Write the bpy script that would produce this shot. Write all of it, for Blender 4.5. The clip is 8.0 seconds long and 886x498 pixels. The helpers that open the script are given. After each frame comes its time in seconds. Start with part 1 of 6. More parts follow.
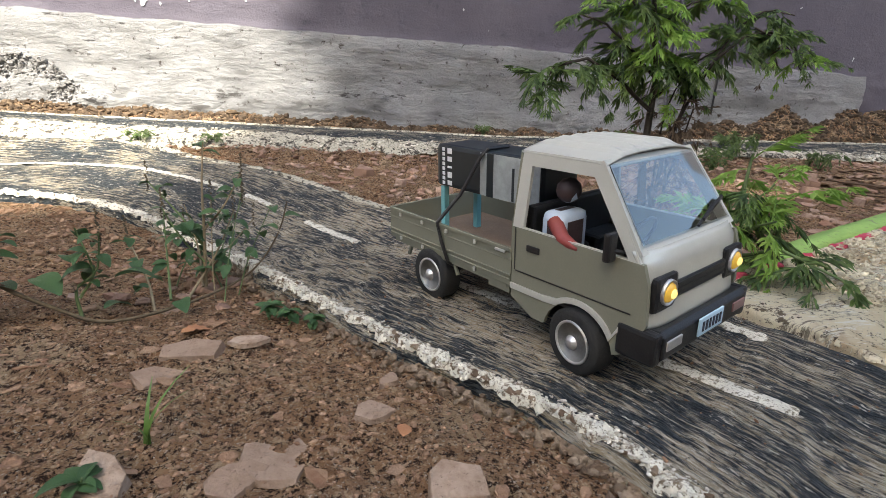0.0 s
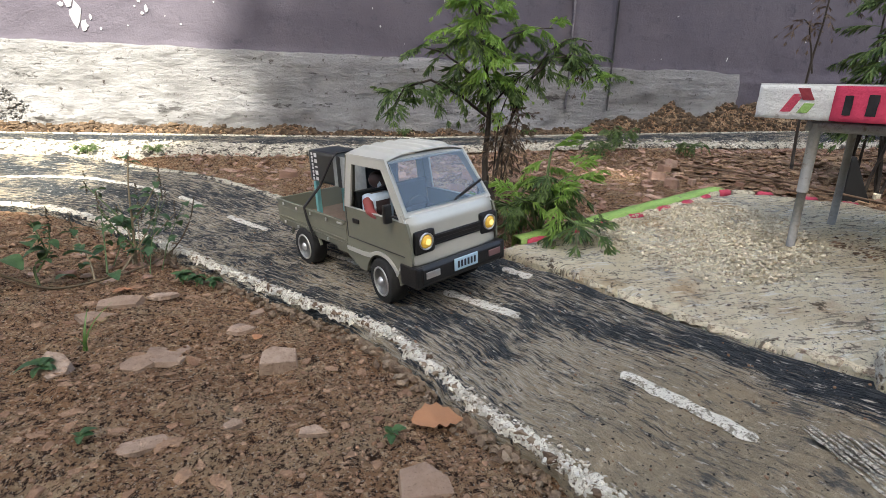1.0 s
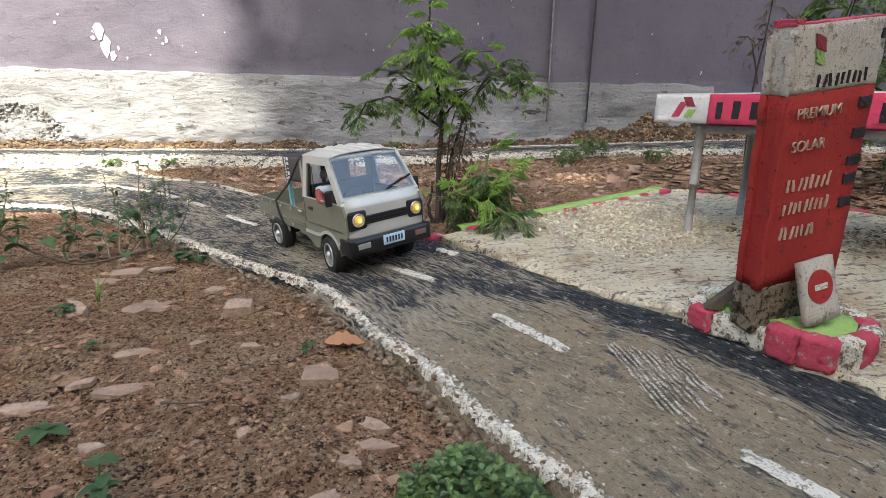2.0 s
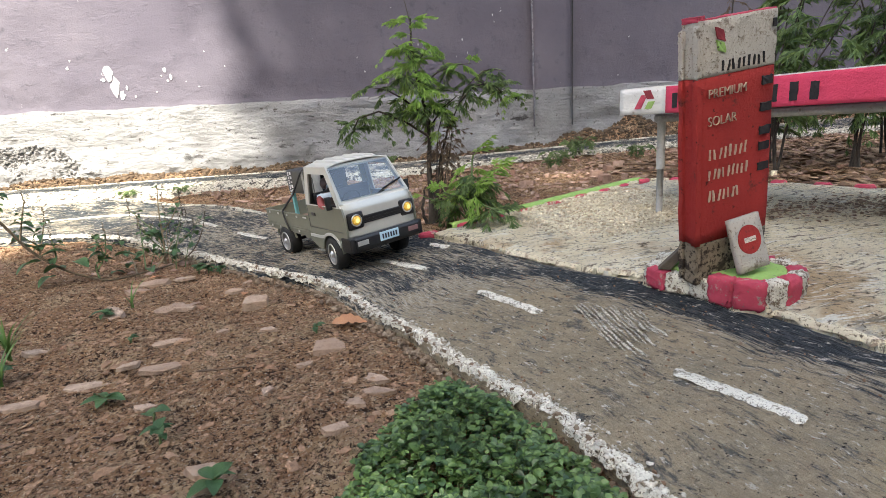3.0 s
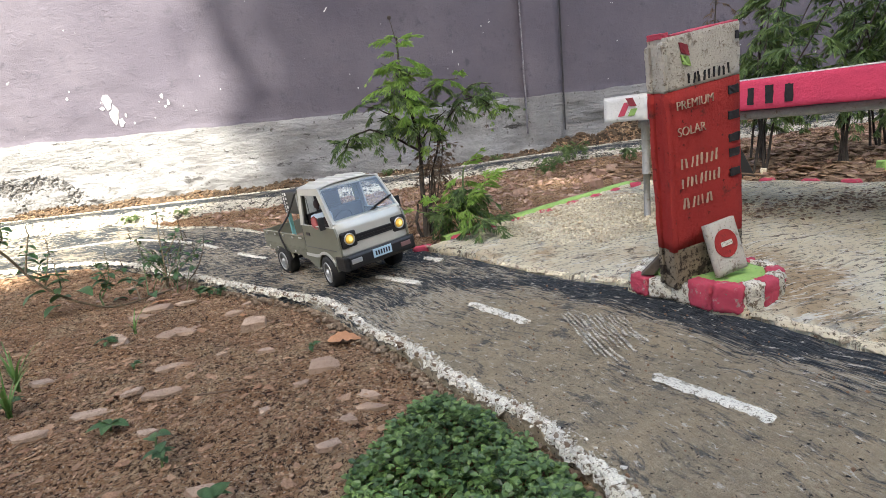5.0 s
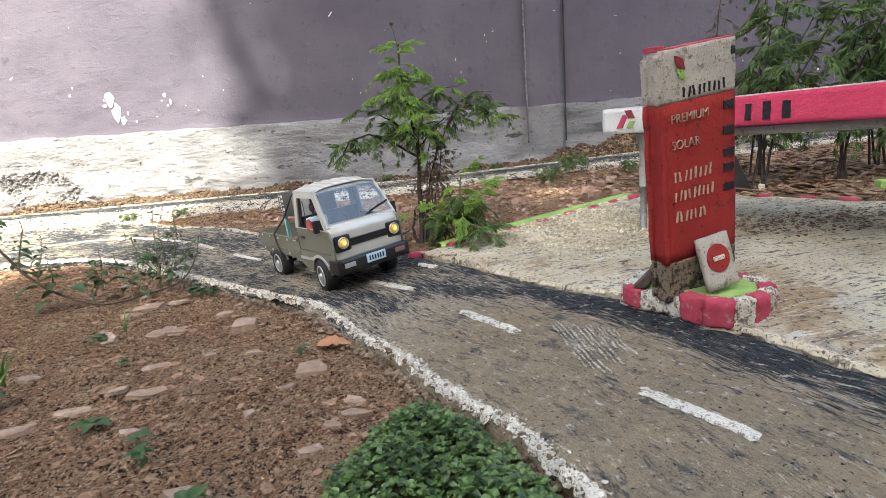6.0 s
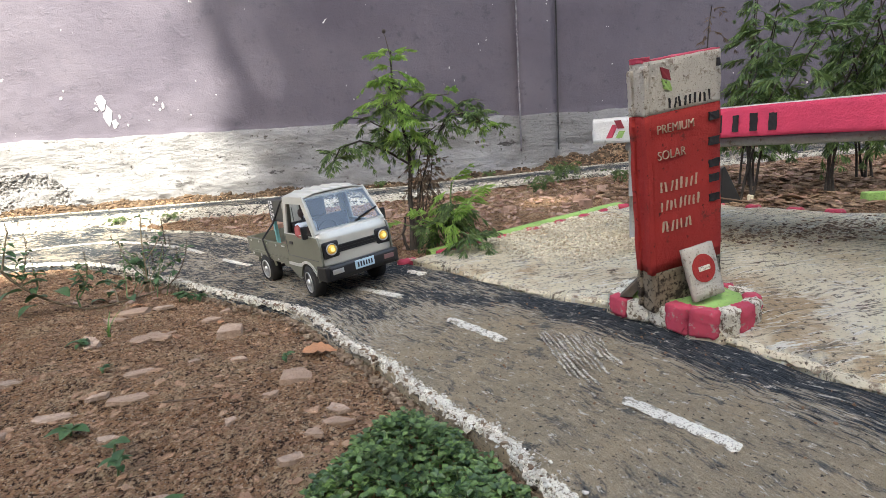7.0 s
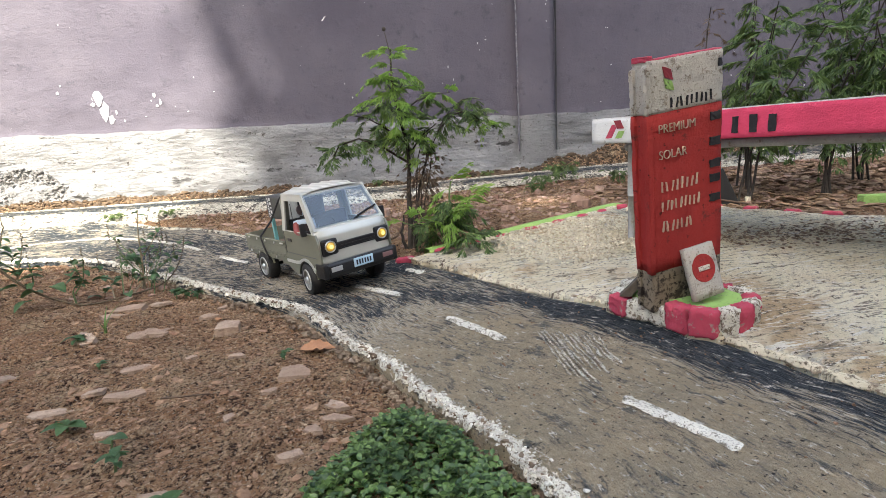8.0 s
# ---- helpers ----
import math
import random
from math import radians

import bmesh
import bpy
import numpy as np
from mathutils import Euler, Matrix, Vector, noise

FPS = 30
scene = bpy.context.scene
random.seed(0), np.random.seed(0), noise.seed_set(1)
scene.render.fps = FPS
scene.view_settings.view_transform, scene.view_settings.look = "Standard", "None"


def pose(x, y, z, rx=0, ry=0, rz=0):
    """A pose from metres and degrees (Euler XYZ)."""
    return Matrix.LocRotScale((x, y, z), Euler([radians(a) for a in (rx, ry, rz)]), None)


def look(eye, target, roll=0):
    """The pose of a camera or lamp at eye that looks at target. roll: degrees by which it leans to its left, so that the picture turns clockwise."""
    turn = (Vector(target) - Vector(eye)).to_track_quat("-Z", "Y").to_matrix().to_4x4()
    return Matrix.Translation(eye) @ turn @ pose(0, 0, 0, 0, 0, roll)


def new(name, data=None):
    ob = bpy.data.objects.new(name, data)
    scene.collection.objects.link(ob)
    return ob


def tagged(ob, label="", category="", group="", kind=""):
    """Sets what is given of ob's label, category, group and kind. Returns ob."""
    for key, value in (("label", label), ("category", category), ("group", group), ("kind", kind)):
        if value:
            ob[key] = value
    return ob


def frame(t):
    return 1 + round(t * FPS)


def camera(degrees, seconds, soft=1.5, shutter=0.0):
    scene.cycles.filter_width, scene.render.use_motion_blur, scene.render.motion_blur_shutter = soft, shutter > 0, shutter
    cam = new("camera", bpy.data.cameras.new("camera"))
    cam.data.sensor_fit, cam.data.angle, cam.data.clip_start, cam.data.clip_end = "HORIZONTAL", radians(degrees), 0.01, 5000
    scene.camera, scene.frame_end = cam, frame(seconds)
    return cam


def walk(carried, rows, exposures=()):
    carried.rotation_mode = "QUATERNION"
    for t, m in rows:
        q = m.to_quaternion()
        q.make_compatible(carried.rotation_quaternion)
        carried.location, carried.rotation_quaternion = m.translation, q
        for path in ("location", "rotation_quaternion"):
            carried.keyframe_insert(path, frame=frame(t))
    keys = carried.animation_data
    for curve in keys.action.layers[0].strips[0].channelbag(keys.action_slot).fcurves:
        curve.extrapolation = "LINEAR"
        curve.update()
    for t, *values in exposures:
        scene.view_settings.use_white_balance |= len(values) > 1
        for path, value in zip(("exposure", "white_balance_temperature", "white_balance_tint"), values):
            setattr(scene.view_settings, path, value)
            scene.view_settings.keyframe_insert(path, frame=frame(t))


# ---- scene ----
cam = camera(80.8, 8.0, soft=0.35)
PATH = [
    (0, (-0.3202, -0.04, 0.1623), (-0.1767, 0.9105, -0.1135), 3.69),
    (0.5, (-0.281, -0.1116, 0.1798), (-0.0962, 0.8316, -0.0964), 2.60),
    (1, (-0.2323, -0.2144, 0.1854), (-0.0356, 0.7267, -0.0897), 1.88),
    (1.5, (-0.1878, -0.2909, 0.1832), (-0.0208, 0.6584, -0.0832), 1.95),
    (1.7, (-0.1669, -0.3211, 0.182), (-0.0086, 0.633, -0.0723), 1.73),
    (2.8, (-0.1496, -0.4194, 0.1706), (-0.0029, 0.5417, -0.0634), -2.75),
    (3, (-0.1479, -0.4325, 0.1679), (-0.0074, 0.5335, -0.0492), -3.45),
    (3.5, (-0.1431, -0.4388, 0.1685), (-0.0134, 0.5292, -0.0461), -4.69),
    (4, (-0.1372, -0.4436, 0.1727), (-0.0067, 0.5244, -0.0417), -6.27),
    (4.5, (-0.136, -0.4487, 0.1783), (-0.0037, 0.5204, -0.03), -6.53),
    (6, (-0.125, -0.4483, 0.177), (0.0091, 0.5243, -0.0131), -4.49),
    (6.5, (-0.1246, -0.4474, 0.1783), (0.0123, 0.5266, -0.002), -4.12),
    (7, (-0.1186, -0.4482, 0.1766), (0.0287, 0.5248, -0.0009), -3.77),
    (7.5, (-0.119, -0.4478, 0.1757), (0.0341, 0.5242, -0.0024), -3.63),
    (8, (-0.122, -0.4468, 0.1749), (0.0322, 0.525, -0.0034), -3.23),
]
walk(cam, [(t, look(eye, target, roll)) for t, eye, target, roll in PATH], exposures=[(0.0, 2.42, 7100, 5), (1.7, 2.5, 7100, 5), (2.8, 2.68, 7100, 5), (8.0, 2.72, 7100, 5)])

# ---------------------------------------------------------------- light
SUN_DIR = Vector((-0.12, -0.66, 0.74)).normalized()   # from the place towards the sun
world = bpy.data.worlds.new("world")
scene.world = world
world.use_nodes = True
wn, wl = world.node_tree.nodes, world.node_tree.links
sky = wn.new("ShaderNodeTexSky")
sky.sky_type, sky.sun_disc = 'NISHITA', False
sky.sun_elevation = math.asin(SUN_DIR.z)
sky.sun_rotation = math.atan2(SUN_DIR.x, SUN_DIR.y)
sky.air_density, sky.dust_density = 1.0, 2.5
wl.new(sky.outputs[0], wn["Background"].inputs[0])
wn["Background"].inputs[1].default_value = 0.118
sun = new("sun", bpy.data.lights.new("sun", 'SUN'))
sun.data.energy, sun.data.angle, sun.data.color = 3.3, radians(0.55), (1.0, 0.97, 0.93)
sun.matrix_world = look(SUN_DIR * 20, (0, 0, 0))

# ---------------------------------------------------------------- noise and plan helpers
def lattice(seed):
    return np.random.RandomState(seed).rand(256, 256)

LAT = [lattice(s) for s in range(8)]

def vnoise(x, y, scale, seed=0):
    """Smooth value noise, -1 to 1, on arrays; scale is the size of a blob in metres."""
    g = LAT[seed % 8]
    x, y = np.asarray(x, float) / scale + 37.2 * seed, np.asarray(y, float) / scale + 11.7 * seed
    i, j = np.floor(x).astype(int), np.floor(y).astype(int)
    u, v = x - i, y - j
    u, v = u * u * (3 - 2 * u), v * v * (3 - 2 * v)
    a, b = g[i % 256, j % 256], g[(i + 1) % 256, j % 256]
    c, d = g[i % 256, (j + 1) % 256], g[(i + 1) % 256, (j + 1) % 256]
    return 2 * ((a + (b - a) * u) * (1 - v) + (c + (d - c) * u) * v) - 1

def fbm(x, y, scale, octaves=3, seed=0):
    total, amp = 0.0, 1.0
    for k in range(octaves):
        total = total + amp * vnoise(x, y, scale / 2 ** k, seed + k)
        amp *= 0.55
    return total

def smooth(a, b, v):
    k = np.clip((np.asarray(v, float) - a) / (b - a), 0, 1)
    return k * k * (3 - 2 * k)

def lie(x, y):
    """Height of the road and concrete level at a place on the plan."""
    x, y = np.asarray(x, float), np.asarray(y, float)
    xc, yc = np.clip(x, -1.6, 1.6), np.clip(y, -0.9, 1.3)
    z = 0.004 + 0.032 * xc + 0.046 * yc
    z = z - 0.026 * np.exp(-(((x + 0.36) / .25) ** 2 + ((y - 0.60) / .22) ** 2))
    z = z - 0.010 * np.exp(-(((x + 0.12) / .22) ** 2 + ((y - 0.10) / .25) ** 2))
    far = 0.083 + 0.035 * np.clip(xc, 0, 1.4) + 0.006 * np.clip(xc, -1.5, 0)
    k = smooth(0.94, 1.13, y)
    z = z * (1 - k) + far * k
    return z

def curve(points, n):
    """n points along a smooth curve through plan points."""
    p = np.array(points, float)
    p = np.vstack([2 * p[0] - p[1], p, 2 * p[-1] - p[-2]])
    out = []
    for s in np.linspace(0, len(points) - 1, n):
        k = min(int(s), len(points) - 2)
        t = s - k
        a, b, c, d = p[k:k + 4]
        out.append(0.5 * (2 * b + (c - a) * t + (2 * a - 5 * b + 4 * c - d) * t * t + (3 * b - a - 3 * c + d) * t ** 3))
    return np.array(out)

def near(x, y, line):
    """Distance from places to a plan polyline."""
    best = np.full(np.shape(x), 1e9)
    for (ax, ay), (bx, by) in zip(line[:-1], line[1:]):
        dx, dy = bx - ax, by - ay
        t = np.clip(((x - ax) * dx + (y - ay) * dy) / (dx * dx + dy * dy + 1e-12), 0, 1)
        best = np.minimum(best, np.hypot(x - ax - t * dx, y - ay - t * dy))
    return best

def inside(x, y, ring):
    hit = np.zeros(np.shape(x), bool)
    for (ax, ay), (bx, by) in zip(ring, np.roll(ring, -1, 0)):
        cross = ((ay > y) != (by > y)) & (x < (bx - ax) * (y - ay) / (by - ay + 1e-12) + ax)
        hit ^= cross
    return hit

# ---------------------------------------------------------------- materials
def shader(name):
    m = bpy.data.materials.new(name)
    m.use_nodes = True
    nt = m.node_tree
    return m, nt, nt.nodes["Principled BSDF"]

def node(nt, kind, **kw):
    n = nt.nodes.new("ShaderNode" + kind)
    for key, value in kw.items():
        if key in ("operation", "blend_type", "data_type", "noise_dimensions", "feature"):
            setattr(n, key, value)
        else:
            n.inputs[key].default_value = value
    return n

def mixer(nt, fac, a, b, blend="MIX"):
    n = nt.nodes.new("ShaderNodeMix")
    n.data_type, n.blend_type = 'RGBA', blend
    for sock, val in ((n.inputs[0], fac), (n.inputs[6], a), (n.inputs[7], b)):
        if hasattr(val, "links"):
            nt.links.new(val, sock)
        elif isinstance(val, (int, float)):
            sock.default_value = val
        else:
            sock.default_value = (*val, 1)
    return n.outputs[2]

def coords(nt, kind="Object", stretch=(1, 1, 1)):
    c = nt.nodes.new("ShaderNodeTexCoord")
    mp = nt.nodes.new("ShaderNodeMapping")
    mp.inputs["Scale"].default_value = stretch
    nt.links.new(c.outputs[kind], mp.inputs[0])
    return mp.outputs[0]

def noisy(nt, vec, scale, detail=4.0, rough=0.6, lo=0.4, hi=0.6):
    """Noise, spread to 0..1 between lo and hi."""
    n = node(nt, "TexNoise", Scale=scale, Detail=detail, Roughness=rough)
    nt.links.new(vec, n.inputs["Vector"])
    r = nt.nodes.new("ShaderNodeMapRange")
    r.inputs[1].default_value, r.inputs[2].default_value = lo, hi
    nt.links.new(n.outputs[0], r.inputs[0])
    return r.outputs[0]

def relief(nt, bsdf, heights, strength=0.5):
    """Bump from (height socket, metres) pairs."""
    last = None
    for sock, dist in heights:
        b = nt.nodes.new("ShaderNodeBump")
        b.inputs["Strength"].default_value, b.inputs["Distance"].default_value = strength, dist
        nt.links.new(sock, b.inputs["Height"])
        if last:
            nt.links.new(last, b.inputs["Normal"])
        last = b.outputs[0]
    nt.links.new(last, bsdf.inputs["Normal"])

def plain(name, rgb, rough=0.5, metal=0.0, vary=0.12, scale=60, bump=0.0003, worn=None, wear=0.62):
    """A surface with grain, slight stains and, if given, a second colour where it has worn through."""
    m, nt, p = shader(name)
    v = coords(nt)
    big, fine = noisy(nt, v, scale * 0.25, 3, .6, .3, .7), noisy(nt, v, scale * 3, 5, .7, .3, .7)
    c = mixer(nt, big, tuple(x * (1 - vary) for x in rgb), tuple(min(1, x * (1 + vary)) for x in rgb))
    c = mixer(nt, fine, c, tuple(x * (1 - vary * 1.3) for x in rgb))
    if worn:
        patches = noisy(nt, v, scale * 0.9, 8, .75, wear - .04, wear + .03)
        c = mixer(nt, patches, c, worn)
    nt.links.new(c, p.inputs["Base Color"])
    p.inputs["Roughness"].default_value, p.inputs["Metallic"].default_value = rough, metal
    if bump:
        relief(nt, p, [(fine, bump), (big, bump * 2)], .6)
    return m

def dirt_material():
    m, nt, p = shader("red_dirt")
    v = coords(nt)
    big, mid, fine = noisy(nt, v, 7, 4, .6, .35, .65), noisy(nt, v, 45, 6, .7, .35, .65), noisy(nt, v, 420, 6, .78, .35, .65)
    c = mixer(nt, big, (.285, .138, .070), (.46, .27, .145))
    c = mixer(nt, mid, c, (.38, .235, .140))
    c = mixer(nt, noisy(nt, v, 16, 6, .7, .51, .62), c, (.49, .345, .215))          # dry pale crust
    c = mixer(nt, noisy(nt, v, 170, 6, .75, .52, .59), c, (.62, .44, .28))
    c = mixer(nt, noisy(nt, v, 110, 7, .8, .55, .59), c, (.050, .026, .016))       # crevice shade put into the colour, here and below
    c = mixer(nt, noisy(nt, v, 310, 6, .8, .52, .562), c, (.040, .021, .013))
    c = mixer(nt, noisy(nt, v, 520, 4, .7, .60, .64), c, (.66, .55, .43))
    nt.links.new(c, p.inputs["Base Color"])
    p.inputs["Roughness"].default_value = .95
    p.inputs["Specular IOR Level"].default_value = .1
    vor = node(nt, "TexVoronoi", Scale=260)
    nt.links.new(v, vor.inputs["Vector"])
    relief(nt, p, [(mid, .008), (vor.outputs["Distance"], .004), (fine, .004)], 1.0)
    return m

def road_material(name="brushed_road_paint", worn=(.45, .75), bare_side=.56):
    """Black paint brushed along the road over tan cement, worn in long streaks."""
    m, nt, p = shader(name)
    uv = coords(nt, "UV", (1, 1, 1))
    warp = node(nt, "TexNoise", Scale=9.0, Detail=2.0)
    nt.links.new(uv, warp.inputs["Vector"])
    add = nt.nodes.new("ShaderNodeVectorMath")
    add.operation = 'MULTIPLY_ADD'
    add.inputs[1].default_value = (.006, .012, 0)
    nt.links.new(warp.outputs["Color"], add.inputs[0])
    nt.links.new(uv, add.inputs[2])
    def along(sx, sy):
        mp = nt.nodes.new("ShaderNodeMapping")
        mp.inputs["Scale"].default_value = (sx, sy, 1)
        nt.links.new(add.outputs[0], mp.inputs[0])
        return mp.outputs[0]
    streak = noisy(nt, along(250, 30), 1.0, 9, .82, .44, .56)
    thin = noisy(nt, along(640, 75), 1.0, 7, .8, .46, .55)
    wear = noisy(nt, along(15, 7), 1.0, 7, .7, .40, .60)
    base = mixer(nt, noisy(nt, uv, 26, 4, .6, .35, .65), (.40, .315, .205), (.29, .240, .165))
    streaky = mixer(nt, thin, base, (.56, .51, .42))
    black = mixer(nt, thin, (.012, .018, .025), (.085, .095, .102))
    sep = nt.nodes.new("ShaderNodeSeparateXYZ")
    nt.links.new(uv, sep.inputs[0])
    def ramp(sock, a, b, c, d):
        r = nt.nodes.new("ShaderNodeMapRange")
        for k, v in enumerate((a, b, c, d)):
            r.inputs[k + 1].default_value = v
        nt.links.new(sock, r.inputs[0])
        return r.outputs[0]
    def maths(op, a, b):
        q = nt.nodes.new("ShaderNodeMath")
        q.operation = op
        for k, v in enumerate((a, b)):
            if hasattr(v, "links"):
                nt.links.new(v, q.inputs[k])
            else:
                q.inputs[k].default_value = v
        return q.outputs[0]
    # the black coat is thin where the dirt side of the near stretch was left bare
    bare = maths('MULTIPLY', ramp(sep.outputs[1], 1.84, 2.00, 0, 1), ramp(sep.outputs[0], .235, .165, 0, bare_side))
    coat = maths('MULTIPLY', ramp(sep.outputs[1], 1.50, 1.70, 0, 1), ramp(sep.outputs[0], .15, .215, 0, .26))
    dusty = mixer(nt, noisy(nt, along(70, 26), 1, 8, .8, .53, .60), mixer(nt, noisy(nt, uv, 190, 6, .75, .5, .66), base, (.50, .41, .28)), (.075, .078, .08))
    base = mixer(nt, ramp(bare, .1, .45, 0, .85), streaky, dusty)
    total = maths('ADD', maths('MULTIPLY', maths('ADD', maths('MULTIPLY', streak, 1.15), wear), .54), maths('SUBTRACT', maths('SUBTRACT', bare, coat), ramp(sep.outputs[1], .95, 1.35, .15, 0)))
    cl = nt.nodes.new("ShaderNodeMapRange")
    cl.inputs[1].default_value, cl.inputs[2].default_value = worn
    nt.links.new(total, cl.inputs[0])
    c = mixer(nt, cl.outputs[0], black, base)
    c = mixer(nt, noisy(nt, uv, 70, 6, .75, .63, .70), c, (.28, .19, .13))     # dust of red dirt
    c = mixer(nt, noisy(nt, along(170, 70), 1, 7, .75, .585, .615), c, (.64, .60, .52))
    c = mixer(nt, noisy(nt, uv, 240, 5, .7, .60, .63), c, (.022, .021, .020))
    nt.links.new(c, p.inputs["Base Color"])
    p.inputs["Roughness"].default_value = .8
    p.inputs["Specular IOR Level"].default_value = .16
    relief(nt, p, [(streak, .0020), (thin, .0011), (noisy(nt, uv, 500, 4, .7, .3, .7), .0006)], .8)
    return m

def concrete_material():
    m, nt, p = shader("cream_concrete")
    v = coords(nt)
    c = mixer(nt, noisy(nt, v, 9, 4, .6, .38, .62), (.79, .68, .47), (.95, .87, .67))
    c = mixer(nt, noisy(nt, v, 6, 6, .7, .54, .62), c, (.62, .46, .28))                 # rusty soil stain
    brushed = coords(nt, 'Object', (30, 150, 30))
    c = mixer(nt, noisy(nt, brushed, 1.0, 8, .8, .545, .585), c, (.30, .25, .18))
    c = mixer(nt, noisy(nt, coords(nt, 'Object', (26, 130, 26)), 1.3, 7, .75, .55, .60), c, (.95, .90, .79))
    c = mixer(nt, noisy(nt, v, 14, 6, .7, .59, .68), c, (.40, .375, .33))
    c = mixer(nt, noisy(nt, v, 34, 7, .8, .60, .63), c, (.20, .15, .10))
    c = mixer(nt, noisy(nt, v, 190, 5, .75, .575, .61), c, (.13, .10, .07))
    nt.links.new(c, p.inputs["Base Color"])
    p.inputs["Roughness"].default_value = .92
    p.inputs["Specular IOR Level"].default_value = .15
    relief(nt, p, [(noisy(nt, v, 40, 6, .75, .3, .7), .009), (noisy(nt, v, 300, 5, .75, .3, .7), .003)], 1.0)
    return m

def whitewash(name, rgb, under, wear=.60, scale=70):
    m, nt, p = shader(name)
    v = coords(nt)
    c = mixer(nt, noisy(nt, v, 20, 4, .6, .35, .65), rgb, tuple(x * .84 for x in rgb))
    c = mixer(nt, noisy(nt, v, scale, 8, .75, wear - .03, wear + .03), c, under)
    c = mixer(nt, noisy(nt, v, scale * 4, 6, .75, wear, wear + .06), c, tuple(x * .5 for x in under))
    nt.links.new(c, p.inputs["Base Color"])
    p.inputs["Roughness"].default_value = .85
    p.inputs["Specular IOR Level"].default_value = .2
    relief(nt, p, [(noisy(nt, v, 90, 6, .75, .3, .7), .003), (noisy(nt, v, 500, 4, .7, .3, .7), .0006)], .7)
    return m

BAND_END = 1.03

def wall_material():
    """Mauve-grey paint over a band of bare cement render; the edge between them is ragged and specks have flaked off."""
    m, nt, p = shader("painted_render")
    v = coords(nt)
    sep = nt.nodes.new("ShaderNodeSeparateXYZ")
    nt.links.new(v, sep.inputs[0])
    edge = node(nt, "TexNoise", Scale=5.0, Detail=5.0)
    nt.links.new(v, edge.inputs["Vector"])
    h = node(nt, "Math", operation='MULTIPLY_ADD')
    nt.links.new(edge.outputs[0], h.inputs[0])
    h.inputs[1].default_value = .035
    nt.links.new(sep.outputs[2], h.inputs[2])
    stop = nt.nodes.new("ShaderNodeMapRange")
    for k, q in enumerate((BAND_END - .006, BAND_END + .006, 0, .17)):
        stop.inputs[k + 1].default_value = q
    wavy = node(nt, "Math", operation='MULTIPLY_ADD')
    nt.links.new(edge.outputs[0], wavy.inputs[0])
    wavy.inputs[1].default_value = .05
    nt.links.new(sep.outputs[0], wavy.inputs[2])
    nt.links.new(wavy.outputs[0], stop.inputs[0])
    lifted = node(nt, "Math", operation='ADD')
    nt.links.new(h.outputs[0], lifted.inputs[0])
    nt.links.new(stop.outputs[0], lifted.inputs[1])
    band = nt.nodes.new("ShaderNodeMapRange")
    band.inputs[1].default_value, band.inputs[2].default_value = .3075, .3105
    nt.links.new(lifted.outputs[0], band.inputs[0])
    paint = mixer(nt, noisy(nt, v, 3, 5, .6, .35, .65), (.082, .073, .093), (.112, .101, .122))
    paint = mixer(nt, noisy(nt, v, 28, 6, .7, .58, .70), paint, (.070, .063, .080))
    specks = mixer(nt, noisy(nt, v, 26, 4, .6, .715, .725), paint, (.60, .59, .59))
    cement = mixer(nt, noisy(nt, v, 6, 5, .65, .35, .65), (.27, .265, .268), (.40, .395, .395))
    # shadows under the trowel ridges, put into the colour as dark streaks
    cement = mixer(nt, noisy(nt, coords(nt, "Object", (7, 7, 26)), 1.0, 8, .75, .60, .64), cement, (.085, .080, .078))
    cement = mixer(nt, noisy(nt, v, 60, 6, .7, .60, .68), cement, (.09, .078, .07))
    c = mixer(nt, band.outputs[0], cement, specks)
    nt.links.new(c, p.inputs["Base Color"])
    p.inputs["Roughness"].default_value = .85
    p.inputs["Specular IOR Level"].default_value = .2
    rough_h = node(nt, "Math", operation='MULTIPLY')
    inv = node(nt, "Math", operation='SUBTRACT')
    inv.inputs[0].default_value = 1.035
    nt.links.new(band.outputs[0], inv.inputs[1])
    nt.links.new(inv.outputs[0], rough_h.inputs[0])
    nt.links.new(noisy(nt, coords(nt, "Object", (11, 11, 34)), 1.0, 8, .72, .3, .7), rough_h.inputs[1])
    relief(nt, p, [(rough_h.outputs[0], .030), (noisy(nt, v, 7, 3, .5, .3, .7), .004), (noisy(nt, v, 34, 3, .5, .64, .74), .0012), (noisy(nt, v, 60, 5, .65, .3, .7), .0010), (noisy(nt, v, 260, 4, .7, .3, .7), .0009)], .9)
    return m

ROAD_FAR = road_material("dark_far_road_paint", (.62, .88), 0)
DIRT, ROAD, CONCRETE, WALL = dirt_material(), road_material(), concrete_material(), wall_material()
WHITE_EDGE = whitewash("white_road_paint", (.76, .72, .61), (.22, .17, .12), .545, 150)
DASH = whitewash("white_dash_paint", (.72, .69, .60), (.25, .22, .17), .545, 190)
LIME_FAR = whitewash("streaked_limewash", (.50, .46, .37), (.07, .06, .05), .53, 55)
CREAM = whitewash("cream_limewash", (.68, .60, .44), (.27, .21, .15), .545, 80)
PINK = whitewash("pink_kerb_paint", (.58, .080, .128), (.42, .33, .28), .60, 70)
GREEN = whitewash("green_kerb_paint", (.34, .54, .16), (.24, .24, .15), .60, 80)

